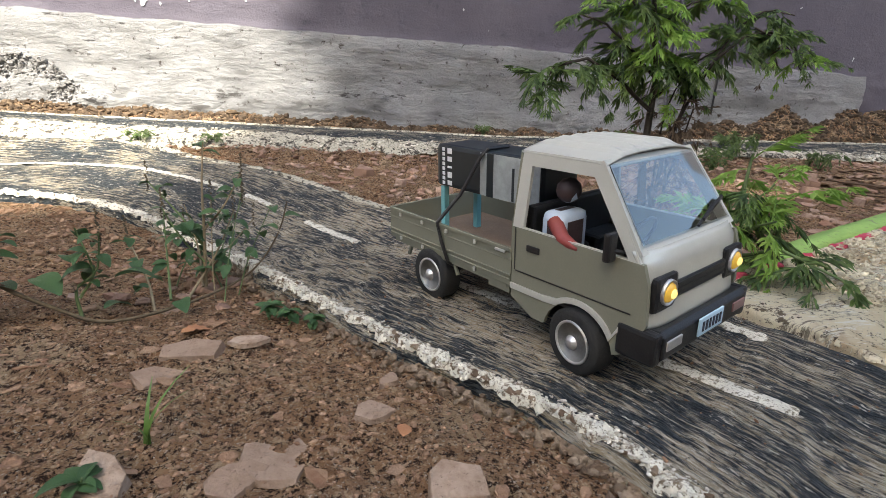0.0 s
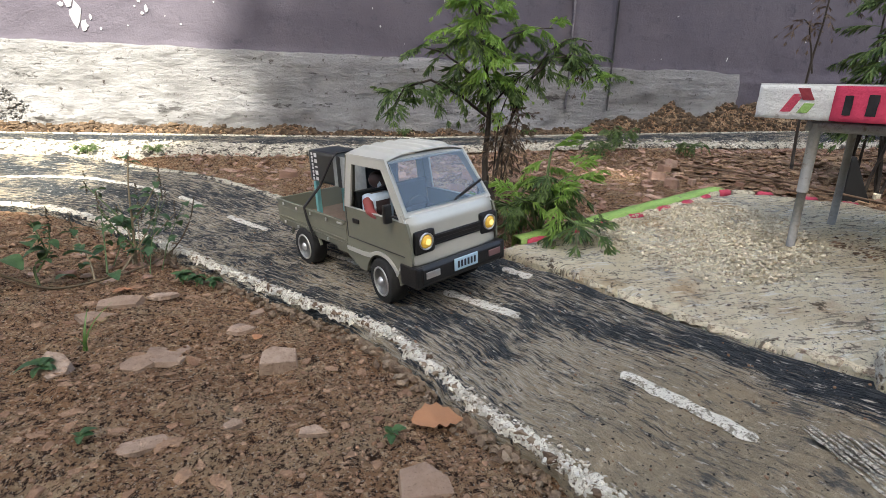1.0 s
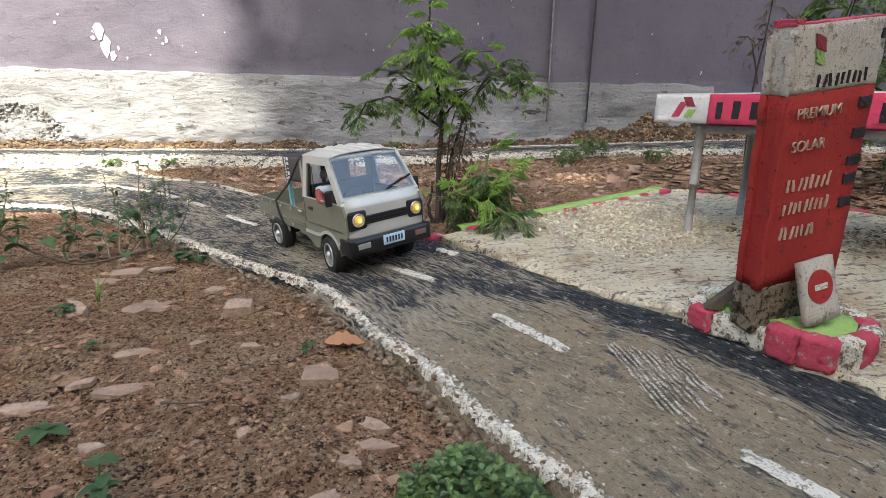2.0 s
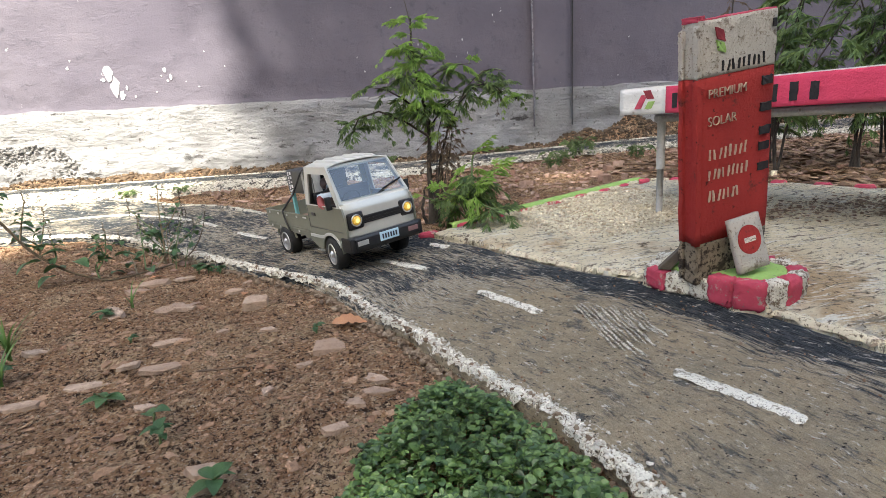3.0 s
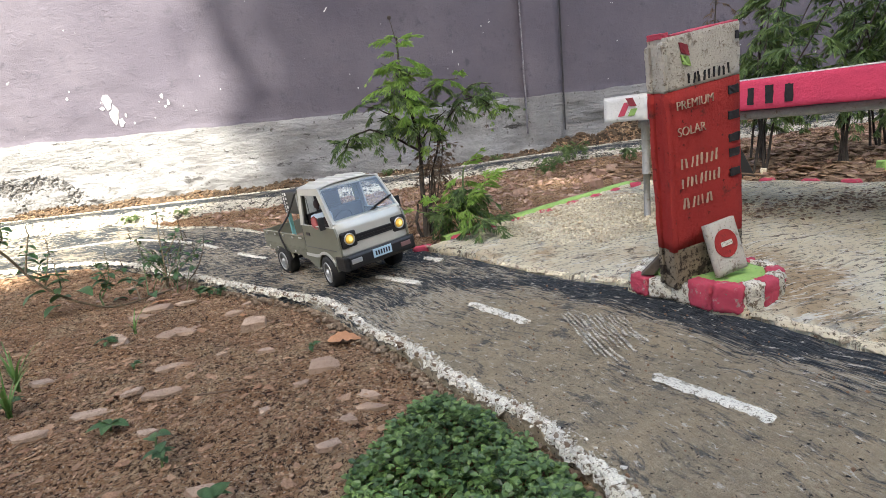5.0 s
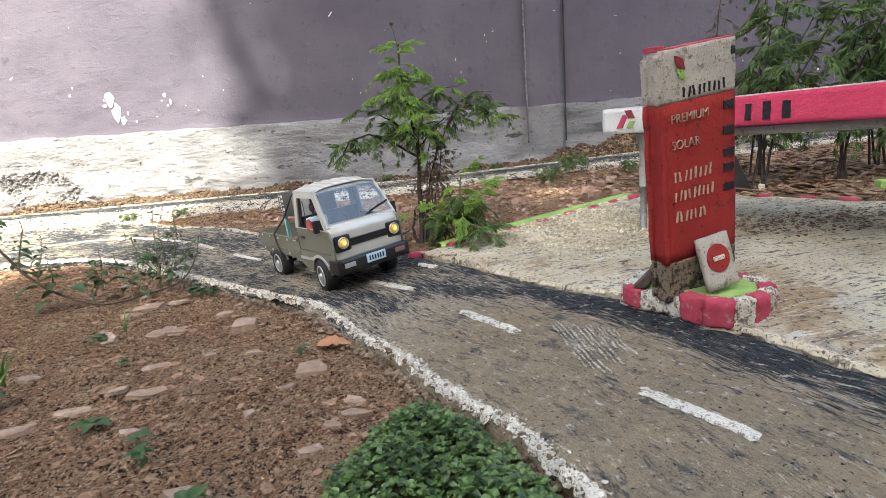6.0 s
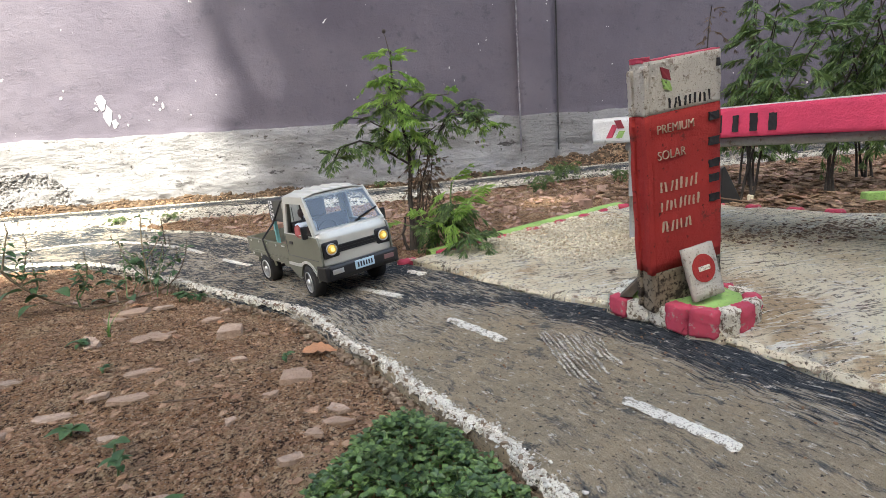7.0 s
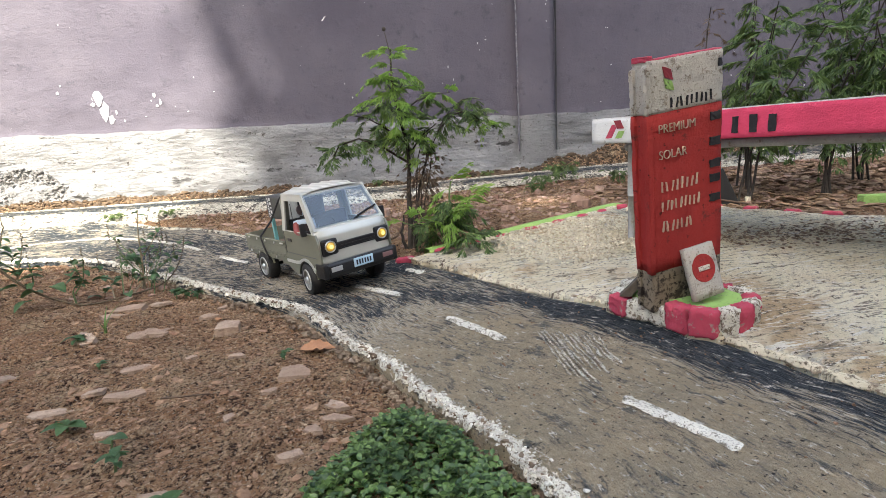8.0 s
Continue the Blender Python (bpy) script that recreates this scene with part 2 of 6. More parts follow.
# ---------------------------------------------------------------- mesh helpers
def from_arrays(name, verts, faces, material, uv=None, shade=True):
    me = bpy.data.meshes.new(name)
    me.from_pydata([tuple(map(float, v)) for v in verts], [], [tuple(map(int, f)) for f in faces])
    mats = material if isinstance(material, (list, tuple)) else [material]
    for mm in mats:
        me.materials.append(mm)
    if uv is not None:
        layer = me.uv_layers.new(name="uv")
        idx = np.empty(len(me.loops), int)
        me.loops.foreach_get("vertex_index", idx)
        layer.data.foreach_set("uv", np.asarray(uv, np.float32)[idx].ravel())
    if shade:
        me.polygons.foreach_set("use_smooth", np.ones(len(me.polygons), bool))
    me.update()
    return new(name, me)

def grid_faces(nu, nv):
    i, j = np.meshgrid(np.arange(nu - 1), np.arange(nv - 1), indexing="ij")
    a = (i * nv + j).ravel()
    return np.stack([a, a + nv, a + nv + 1, a + 1], 1)

def part(name, bm, material, parent=None, label="", smooth_shade=False):
    me = bpy.data.meshes.new(name)
    bm.normal_update()
    bm.to_mesh(me)
    bm.free()
    for mm in (material if isinstance(material, (list, tuple)) else [material]):
        me.materials.append(mm)
    if smooth_shade:
        me.polygons.foreach_set("use_smooth", np.ones(len(me.polygons), bool))
    ob = new(name, me)
    if parent:
        ob.parent = parent
    if label:
        ob["label"] = label
    return ob

def thing(name, m, label, category, group="", kind=""):
    ob = new(name)
    ob.empty_display_size = 0.01
    ob.matrix_world = m
    return tagged(ob, label, category, group, kind)

def box(bm, c, s, bevel=0.0, m=None):
    r = bmesh.ops.create_cube(bm, size=1)
    vs = r["verts"]
    for v in vs:
        v.co = Vector((c[0] + v.co.x * s[0], c[1] + v.co.y * s[1], c[2] + v.co.z * s[2]))
    if bevel:
        es = list({e for v in vs for e in v.link_edges})
        out = bmesh.ops.bevel(bm, geom=es, offset=bevel, segments=2, affect='EDGES', profile=.6)
        vs = list({v for f in out["faces"] for v in f.verts} | {v for v in vs if v.is_valid})
    if m is not None:
        bmesh.ops.transform(bm, matrix=m, verts=[v for v in vs if v.is_valid])
    return bm

def tube(bm, points, radius, sides=8, cap=True):
    """A round bar along points; radius is one number or one for each point."""
    pts = [Vector(p) for p in points]
    rad = [radius] * len(pts) if isinstance(radius, (int, float)) else radius
    rings = []
    for k, p in enumerate(pts):
        d = (pts[min(k + 1, len(pts) - 1)] - pts[max(k - 1, 0)]).normalized()
        a = d.cross(Vector((0, 0, 1)) if abs(d.z) < .9 else Vector((1, 0, 0))).normalized()
        b = d.cross(a)
        rings.append([bm.verts.new(p + rad[k] * (math.cos(t) * a + math.sin(t) * b)) for t in (2 * math.pi * i / sides for i in range(sides))])
    for r0, r1 in zip(rings, rings[1:]):
        for i in range(sides):
            bm.faces.new((r0[i], r0[(i + 1) % sides], r1[(i + 1) % sides], r1[i]))
    if cap:
        bm.faces.new(rings[0])
        bm.faces.new(list(reversed(rings[-1])))
    return bm

def prism(bm, profile, y0, y1, bevel=0.0):
    """A side profile of (x, z) points, drawn out from y0 to y1."""
    a = [bm.verts.new((x, y0, z)) for x, z in profile]
    b = [bm.verts.new((x, y1, z)) for x, z in profile]
    n = len(profile)
    fs = [bm.faces.new(a), bm.faces.new(list(reversed(b)))]
    for i in range(n):
        fs.append(bm.faces.new((a[i], b[i], b[(i + 1) % n], a[(i + 1) % n])))
    bmesh.ops.recalc_face_normals(bm, faces=fs)
    if bevel:
        es = [e for e in {e for f in fs for e in f.edges} if e.calc_face_angle(0) > .5]
        bmesh.ops.bevel(bm, geom=es, offset=bevel, segments=2, affect='EDGES', profile=.6, clamp_overlap=True)
    return bm

# ---------------------------------------------------------------- plan of the place
ROAD_L = curve([(-1.6, .70), (-1.2, .70), (-.84, .70), (-.70, .672), (-.60, .62), (-.52, .545), (-.44, .465), (-.35, .34), (-.28, .258), (-.21, .19),
                (-.175, .13), (-.145, .06), (-.112, 0), (-.09, -.06), (-.07, -.11), (-.05, -.145), (-.035, -.195), (-.015, -.28), (.03, -.5), (.08, -.8)], 620)
ROAD_R = curve([(-1.6, 1.02), (-1.2, 1.03), (-.93, 1.035), (-.75, 1.02), (-.56, .93), (-.42, .82), (-.266, .66), (-.15, .49), (-.08, .39), (-.04, .319),
                (-.005, .27), (.045, .165), (.09, .09), (.135, .035), (.155, -.02), (.17, -.075), (.19, -.14), (.225, -.25), (.28, -.45), (.34, -.75)], 620)
ROAD_RING = np.vstack([ROAD_L, ROAD_R[::-1]])[::4]
KERB_LINE = curve([(-.075, .335), (-.003, .36), (.06, .385), (.12, .408), (.23, .462), (.425, .556)], 60)
BACK_LINE = curve([(.425, .556), (.535, .47), (.60, .36), (.68, .23), (.80, .05), (.95, -.15), (1.1, -.4), (1.2, -.75)], 90)
APRON_OUT = np.vstack([KERB_LINE, BACK_LINE[1:]])
k0 = int(np.argmin(np.hypot(ROAD_R[:, 0] + .055, ROAD_R[:, 1] - .345)))
APRON_IN = ROAD_R[k0:]
APRON_RING = np.vstack([APRON_IN, APRON_OUT[::-1]])[::2]
FAR_N = curve([(-1.7, 1.21), (-1.2, 1.21), (-.6, 1.20), (0, 1.19), (.5, 1.185), (1.0, 1.17), (1.7, 1.14)], 260)
FAR_S = curve([(-1.7, 1.10), (-1.2, 1.10), (-.8, 1.085), (-.5, 1.075), (-.1, 1.055), (.3, 1.06), (.7, 1.05), (1.0, 1.03), (1.7, 1.0)], 260)
FAR_RING = np.vstack([FAR_N, FAR_S[::-1]])[::4]

# ---------------------------------------------------------------- ground, one sheet to the horizon
def spaced(lo, hi, fine_lo, fine_hi, fine, mid):
    a = np.arange(lo, fine_lo, mid)
    b = np.arange(fine_lo, fine_hi, fine)
    c = np.arange(fine_hi, hi + mid / 2, mid)
    def grow(start, sign):
        out, step = [], mid
        p = start
        while abs(p) < 400:
            step *= 1.5
            p += sign * step
            out.append(p)
        return np.array(out)
    return np.concatenate([grow(lo, -1)[::-1], a, b, c, grow(c[-1], 1)])

gx = spaced(-1.5, 1.5, -.62, .02, .0027, .0075)
gy = spaced(-.6, 1.29, -.24, .42, .0027, .0075)
GX, GY = np.meshgrid(gx, gy, indexing="ij")

def ground_z(x, y):
    z = lie(x, y)
    flat = inside(x, y, ROAD_RING) | inside(x, y, APRON_RING) | inside(x, y, FAR_RING)
    d = np.minimum(np.minimum(near(x, y, ROAD_L[::5]), near(x, y, ROAD_R[::5])), np.minimum(near(x, y, APRON_OUT[::3]), near(x, y, FAR_S[::5])))
    left = (y < 1.0) & (x < .1)
    drop = np.where(left, .010, .006)
    z = z - drop * (1 - .45 * smooth(.0, .07, d))
    bump = .0035 * fbm(x, y, .09, 3, 1) + .0022 * fbm(x, y, .022, 3, 3) + .0016 * np.abs(fbm(x, y, .009, 2, 5))
    z = z + bump * (1 - .5 * np.exp(-d / .02)) * smooth(30, 3, np.hypot(x, y))
    bank = smooth(1.195, 1.265, y) * (.018 + .055 * smooth(.25, 1.0, x)) * (1 + .5 * fbm(x, y, .10, 3, 2))
    z = z + bank * smooth(2, 1.5, np.abs(y))
    return np.where(flat & (d > .006), lie(x, y) - .016, z)

near_rows = (np.abs(GX) < 2.2) & (np.abs(GY) < 2.2)
GZ = lie(GX, GY) - .008
GZ[near_rows] = ground_z(GX[near_rows], GY[near_rows])
ground = from_arrays("ground", np.stack([GX, GY, GZ], -1).reshape(-1, 3), grid_faces(len(gx), len(gy)), DIRT)
tagged(ground, "bare red-brown crumbly garden soil with dry clods", "ground", kind="structure")

# ---------------------------------------------------------------- painted model road
def strip(name, left, right, rise, material, across=28, ragged=(.004, .004), drop=.014, seed=0, relief_h=.0012, uv0=0.0):
    """A laid strip with ragged edges and a broken-off side face on both edges."""
    n = len(left)
    mid = (left + right) / 2
    s = np.concatenate([[0], np.cumsum(np.hypot(*np.diff(mid, axis=0).T))])
    side = (right - left) / np.hypot(*(right - left).T)[:, None]
    l = left + side * (ragged[0] * fbm(s, s * 0 + seed, .05, 4, seed))[:, None]
    r = right + side * (ragged[1] * fbm(s, s * 0 + seed + 3, .05, 4, seed + 1))[:, None]
    w = np.linspace(0, 1, across)
    P = l[:, None] * (1 - w[None, :, None]) + r[:, None] * w[None, :, None]
    X, Y = P[..., 0], P[..., 1]
    edge = np.minimum(w, 1 - w)[None, :] * np.hypot(*(r - l).T)[:, None]
    Z = lie(X, Y) + rise + relief_h * fbm(X, Y, .03, 3, seed + 2) - .003 * np.exp(-edge / .004)
    wide = np.hypot(*(right - left).T).mean()
    U, V = np.broadcast_to(w * wide, X.shape), np.broadcast_to(s[:, None] + uv0, X.shape)
    rows = [np.stack([X, Y, Z], -1)]
    low_l, low_r = rows[0][:, :1].copy(), rows[0][:, -1:].copy()
    low_l[..., :2] -= side[:, None] * .002
    low_r[..., :2] += side[:, None] * .002
    low_l[..., 2] -= drop
    low_r[..., 2] -= drop
    full = np.concatenate([low_l, rows[0], low_r], 1)
    uv = np.stack([np.concatenate([U[:, :1] - .014, U, U[:, -1:] + .014], 1), np.concatenate([V[:, :1], V, V[:, -1:]], 1)], -1)
    f = grid_faces(n, across + 2)[:, ::-1]
    return from_arrays(name, full.reshape(-1, 3), f, material, uv.reshape(-1, 2))

road = strip("road", ROAD_L, ROAD_R, .003, ROAD, 40)
tagged(road, "narrow model road of worn black paint brushed over cement", "road", kind="structure")
apron_a, apron_b = curve(APRON_IN[::12], 180), curve(APRON_OUT[::8], 180)
apron = strip("pavement", apron_b[:, :], apron_a[:, :] + np.array([.004, 0]), .008, CONCRETE, 60, seed=2, relief_h=.0022)
apron.data.flip_normals()
tagged(apron, "stained cream concrete forecourt of the model filling station", "pavement", kind="structure")
far_road = strip("road_far", FAR_N, FAR_S, .003, ROAD_FAR, 16, seed=4)
tagged(far_road, "narrow model road along the foot of the wall, dark worn paint", "road", kind="structure")

def paint_line(name, line, width, rise, material, seed=0, ends=True, rag=.35, drop=.0015, base=None, lump=.0009):
    """A brushed line of paint with uneven edges, a hair above the road."""
    n = len(line)
    t = np.gradient(line, axis=0)
    t /= np.hypot(*t.T)[:, None]
    side = np.stack([-t[:, 1], t[:, 0]], 1)
    s = np.concatenate([[0], np.cumsum(np.hypot(*np.diff(line, axis=0).T))])
    wide = width if hasattr(width, "__len__") else np.full(n, width)
    taper = np.clip(np.minimum(s, s[-1] - s) / .004 + .35, 0, 1) if ends else 1.0
    a = wide / 2 * taper * (1 + rag * fbm(s, s * 0 + seed, .007, 3, seed))
    b = wide / 2 * taper * (1 + rag * fbm(s, s * 0 + seed + 5, .007, 3, seed + 1))
    w = np.linspace(-1, 1, 7)
    P = line[:, None] + side[:, None] * np.where(w[None] > 0, a[:, None] * w[None], b[:, None] * w[None])[..., None]
    X, Y = P[..., 0], P[..., 1]
    Z = (lie(X, Y) if base is None else base(X, Y)) + rise + lump * fbm(X, Y, .008, 3, seed) - drop * (np.abs(w[None]) > .99)
    f = grid_faces(n, 7)[:, ::-1]
    return from_arrays(name, np.stack([X, Y, Z], -1).reshape(-1, 3), f, material)

# the limewashed rim on the dirt side, the rim of the far bend and the solid line of the bend
rim = paint_line("trim", curve(ROAD_L[::3], 1900) + np.array([.003, .003]), .0095, .0050, WHITE_EDGE, 1, False, .75, .006, None, .0022)
tagged(rim, "ragged white limewashed rim along the road", "road edge", kind="structure")
rim = paint_line("trim", ROAD_R[:250] - np.array([.004, .002]), .014, .0052, LIME_FAR, 2, False, .5, .006)
tagged(rim, "ragged cream limewashed rim along the road", "road edge", kind="structure")
rim = paint_line("trim", ROAD_R[330:] + np.array([.004, .003]), .009, .0072, CREAM, 3, False, 1.1, .004)
tagged(rim, "cracked cream cement lip between road and forecourt", "road edge", kind="structure")
centre = curve([(-1.4, .86), (-1.1, .86), (-.93, .875), (-.84, .895), (-.77, .888), (-.69, .865), (-.60, .81), (-.52, .755)], 160)
tagged(paint_line("trim", centre, .012, .0052, DASH, 4, True, .4), "solid white centre line painted round the bend", "road marking", kind="structure")
DASHES = [((-.495, .735), (-.455, .695)), ((-.40, .635), (-.33, .545)), ((-.247, .392), (-.19, .313)), ((-.133, .248), (-.078, .186)), ((-.036, .086), (.003, .003)),
          ((.050, -.132), (.083, -.205)), ((.118, -.30), (.140, -.38))]
for k, (a, b) in enumerate(DASHES):
    line = np.linspace(a, b, 60)
    line[:, 0] += .0012 * np.sin(np.linspace(0, 3, 60))
    tagged(paint_line("trim", line, .0115, .0050, DASH, 5 + k, True, .24, .0015, None, .0004), "hand-painted white dash of the centre line", "road marking", "centre line dashes", "structure")
tagged(paint_line("trim", np.linspace((-.060, .292), (-.038, .262), 12), .012, .0055, DASH, 3, True, .4), "worn spot of white road paint", "road marking", kind="structure")
# limewashed shoulders of the far road
rim = paint_line("trim", FAR_N, .016, .0055, LIME_FAR, 6, False, .6, .004)
tagged(rim, "cream limewashed rim of the road by the wall", "road edge", kind="structure")
shoulder = curve([(-1.7, 1.07), (-1.2, 1.07), (-.8, 1.058), (-.5, 1.05), (-.1, 1.035), (.3, 1.045), (.7, 1.035), (1.0, 1.015), (1.7, .985)], 260)
rim = paint_line("trim", shoulder, np.interp(np.linspace(0, 1, 260), [0, .36, .5, .6, 1], [.075, .07, .045, .03, .028]), .006, LIME_FAR, 7, False, .35, .008)
tagged(rim, "broad cream limewashed shoulder of the road by the wall", "road edge", kind="structure")

# ---------------------------------------------------------------- garden wall
def wall_sheet(x0, x1, y, z0, z1, nx, nz):
    x, z = np.linspace(x0, x1, nx), np.concatenate([np.linspace(z0, .45, nz), np.linspace(.47, z1, 40)])
    X, Z = np.meshgrid(x, z, indexing="ij")
    low = smooth(.31, .27, Z)
    Y = y - .004 * fbm(X * 1.0, Z * 2.2, .09, 4, 2) * low - .004 * vnoise(X, Z, .35, 3) - .0015 * fbm(X, Z, .05, 2, 4) - .006 * low
    flare = smooth(.20, .10, Z) * .012
    Y -= flare * (1 + .6 * fbm(X, Z, .05, 3, 5))
    return X, Y, Z

WX, WY, WZ = wall_sheet(-5, 5, 1.275, -.05, 2.6, 1500, 110)
n, q = WX.shape
front = np.stack([WX, WY, WZ], -1)
back = front.copy()
back[..., 1] = 1.42
verts = np.concatenate([front.reshape(-1, 3), back[[0, -1]].reshape(-1, 3), back[:, -1]])
faces = [tuple(f) for f in grid_faces(n, q)]
top0 = n * q + 2 * q
faces += [((i + 1) * q + q - 1, i * q + q - 1, top0 + i, top0 + i + 1) for i in range(n - 1)]
faces += [(j, j + 1, n * q + j + 1, n * q + j) for j in range(q - 1)]
wall_north = from_arrays("wall_north", verts, faces, WALL)
tagged(wall_north, "garden wall with flaking mauve-grey paint above bare rough cement", "wall", kind="structure")

# plain unseen walls added on the other sides to cut low sky light
UNSEEN_WALL = plain("plain_unseen_wall", (.16, .14, .12), .9, 0, .2, 6, .002)
for name, c, s in (("wall_south", (0, -3.4, 1.05), (10.3, .15, 2.3)), ("wall_east", (5.08, -1.0, 1.05), (.15, 4.7, 2.3)), ("wall_west", (-5.08, -1.0, 1.05), (.15, 4.7, 2.3))):
    tagged(part(name, box(bmesh.new(), c, s, .01), UNSEEN_WALL), "plain brown unseen wall added to cut low sky light", "wall", kind="structure")

# ---------------------------------------------------------------- shade tree behind the camera, out of view
LEAF_FAR = plain("far_foliage", (.05, .09, .03), .6, 0, .3, 4, 0)
BARK = plain("bark", (.13, .09, .06), .9, 0, .35, 30, .002)
def shade_tree():
    rng = np.random.RandomState(5)
    t = thing("tree", pose(2.17, -8.11, 0), "tall leafy unseen tree added to shade the model road", "tree")
    bm = bmesh.new()
    tube(bm, [(0, 0, -.3), (.05, .05, 2.5), (-.1, .1, 5.0), (-.3, .2, 7.5)], [.24, .2, .16, .1], 12)
    for a in range(6):
        c, s = math.cos(a * 1.05), math.sin(a * 1.05)
        tube(bm, [(-.05, .1, 4.2 + .3 * a), (1.2 * c, 1.2 * s, 6.2 + .2 * a), (2.4 * c, 2.4 * s, 8.0)], [.09, .06, .02], 8)
    part("trunk", bm, BARK, t)
    # added, unseen crown, thickest over the yard's middle; its ragged western edge is shaped to let the sun onto the
    # wall and the bend
    n = 76000
    x, y = rng.uniform(-5.2, 4.2, n), rng.uniform(-3.6, 3.6, n)
    rim_x = np.interp(y, [.5, .8, 1.1, 1.3, 1.5, 1.66, 1.80, 1.92, 2.14, 2.3, 2.5, 3.4], [-4.9, -4.75, -4.50, -4.26, -4.13, -4.10, -4.02, -3.88, -3.80, -3.77, -3.73, -3.67])
    rim_x = rim_x + .10 * fbm(x, y, .45, 3, 1)
    soft_edge = .13 + .12 * smooth(1.9, 2.3, y)
    thick = smooth(0, 1, (x - rim_x) / (2 * soft_edge) + .5)
    # leaves thinned here to let more sun onto the forecourt
    thin = smooth(-3.42, -3.15, x) * smooth(.35, .6, y) * smooth(2.0, 1.6, y)
    thick = thick * (1 - .48 * thin * (.75 + .45 * fbm(x, y, .5, 2, 4)))
    keep = (rng.rand(n) < thick) & ((x < 0) | (np.hypot(x * .8, y) < 3.6))
    x, y = x[keep], y[keep]
    n = len(x)
    lift = rng.uniform(-.5, .9, n)
    o = np.stack([x + lift * SUN_DIR.x / SUN_DIR.z, y + lift * SUN_DIR.y / SUN_DIR.z, 8.2 + lift], 1)
    a, l, w = rng.uniform(0, 6.28, n), rng.uniform(.09, .16, n)[:, None], rng.uniform(.032, .060, n)[:, None]
    d = np.stack([np.cos(a), np.sin(a), rng.uniform(-.35, .1, n)], 1)
    e = np.stack([-np.sin(a), np.cos(a), rng.uniform(-.4, .4, n)], 1)
    verts = np.stack([o, o + .5 * l * d + w * e, o + l * d, o + .5 * l * d - w * e], 1).reshape(-1, 3)
    faces = np.arange(4 * n).reshape(-1, 4)
    crown = from_arrays("crown", verts, faces, LEAF_FAR, shade=False)
    crown.parent = t
shade_tree()

# ---------------------------------------------------------------- toy pickup truck (built in millimetres of the toy, then scaled)
K = .000869
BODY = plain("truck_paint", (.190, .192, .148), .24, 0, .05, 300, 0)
# body paint lightened for the front panel: the sky's reflection put into the colour
BODY_SKY_SHEEN = plain("truck_paint_sky_sheen", (.50, .50, .45), .26, .25, .05, 300, 0)
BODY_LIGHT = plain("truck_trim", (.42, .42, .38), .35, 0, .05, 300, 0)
BLACK = plain("black_plastic", (.012, .012, .013), .45, 0, .2, 300, .0001)
RUBBER = plain("tyre_rubber", (.016, .016, .016), .8, 0, .2, 500, .0003)
CHROME = plain("silver_rim", (.66, .66, .65), .42, .75, .15, 400, 0)
RIM_DISC = plain("steel_wheel_disc", (.34, .34, .33), .5, .6, .2, 300, 0)
BROWN_FLOOR = plain("bed_floor", (.20, .135, .09), .8, 0, .2, 200, .0003)
TEAL = plain("teal_post", (.16, .42, .44), .5, 0, .1, 300, .0001)
PLATE = plain("pale_blue_plate", (.45, .62, .74), .5, 0, .05, 300, 0)
INK = plain("dark_ink", (.02, .03, .05), .6, 0, .1, 300, 0)
WHITE_INK = plain("white_ink", (.75, .76, .76), .6, 0, .06, 300, 0)
BOX_DARK = plain("box_print_dark", (.014, .022, .028), .38, 0, .3, 40, 0)
BOX_GREY = plain("box_print_grey", (.34, .37, .37), .4, 0, .35, 18, 0)
def lamp_material():
    m, nt, p = shader("lit_lamp")
    p.inputs["Base Color"].default_value = (.50, .30, .05, 1)
    p.inputs["Emission Color"].default_value = (1.0, .62, .10, 1)
    p.inputs["Emission Strength"].default_value = .05
    p.inputs["Roughness"].default_value = .15
    return m
LAMP = lamp_material()
BULB = LAMP.copy()
BULB.name = "lit_bulb"
BULB.node_tree.nodes["Principled BSDF"].inputs["Emission Color"].default_value = (1.0, .80, .32, 1)
BULB.node_tree.nodes["Principled BSDF"].inputs["Emission Strength"].default_value = .20
FOG = plain("dull_fog_lamp", (.22, .12, .12), .3, 0, .1, 300, 0)
def glass_material():
    m, nt, p = shader("clear_glass")
    p.inputs["Base Color"].default_value = (.86, .92, .92, 1)
    p.inputs["Transmission Weight"].default_value = 1
    p.inputs["Roughness"].default_value = .02
    p.inputs["IOR"].default_value = 1.65
    return m
GLASS = glass_material()

TRUCK_POSE = Matrix.LocRotScale((-.2206, .3915, .0098), Euler([radians(a) for a in (5.2, 0, -59.1)]), None)
truck = thing("toy_pickup_truck", TRUCK_POSE, "beige toy pickup truck with lit headlamps on the painted road", "toy truck")

def tpart(name, bm, material, parent=None, label="", smooth_shade=False, at=None):
    bmesh.ops.scale(bm, vec=(K, K, K), verts=bm.verts)
    ob = part(name, bm, material, parent or truck, label, smooth_shade)
    if at is not None:
        ob.matrix_local = Matrix.Translation(Vector(at) * K)
    return ob

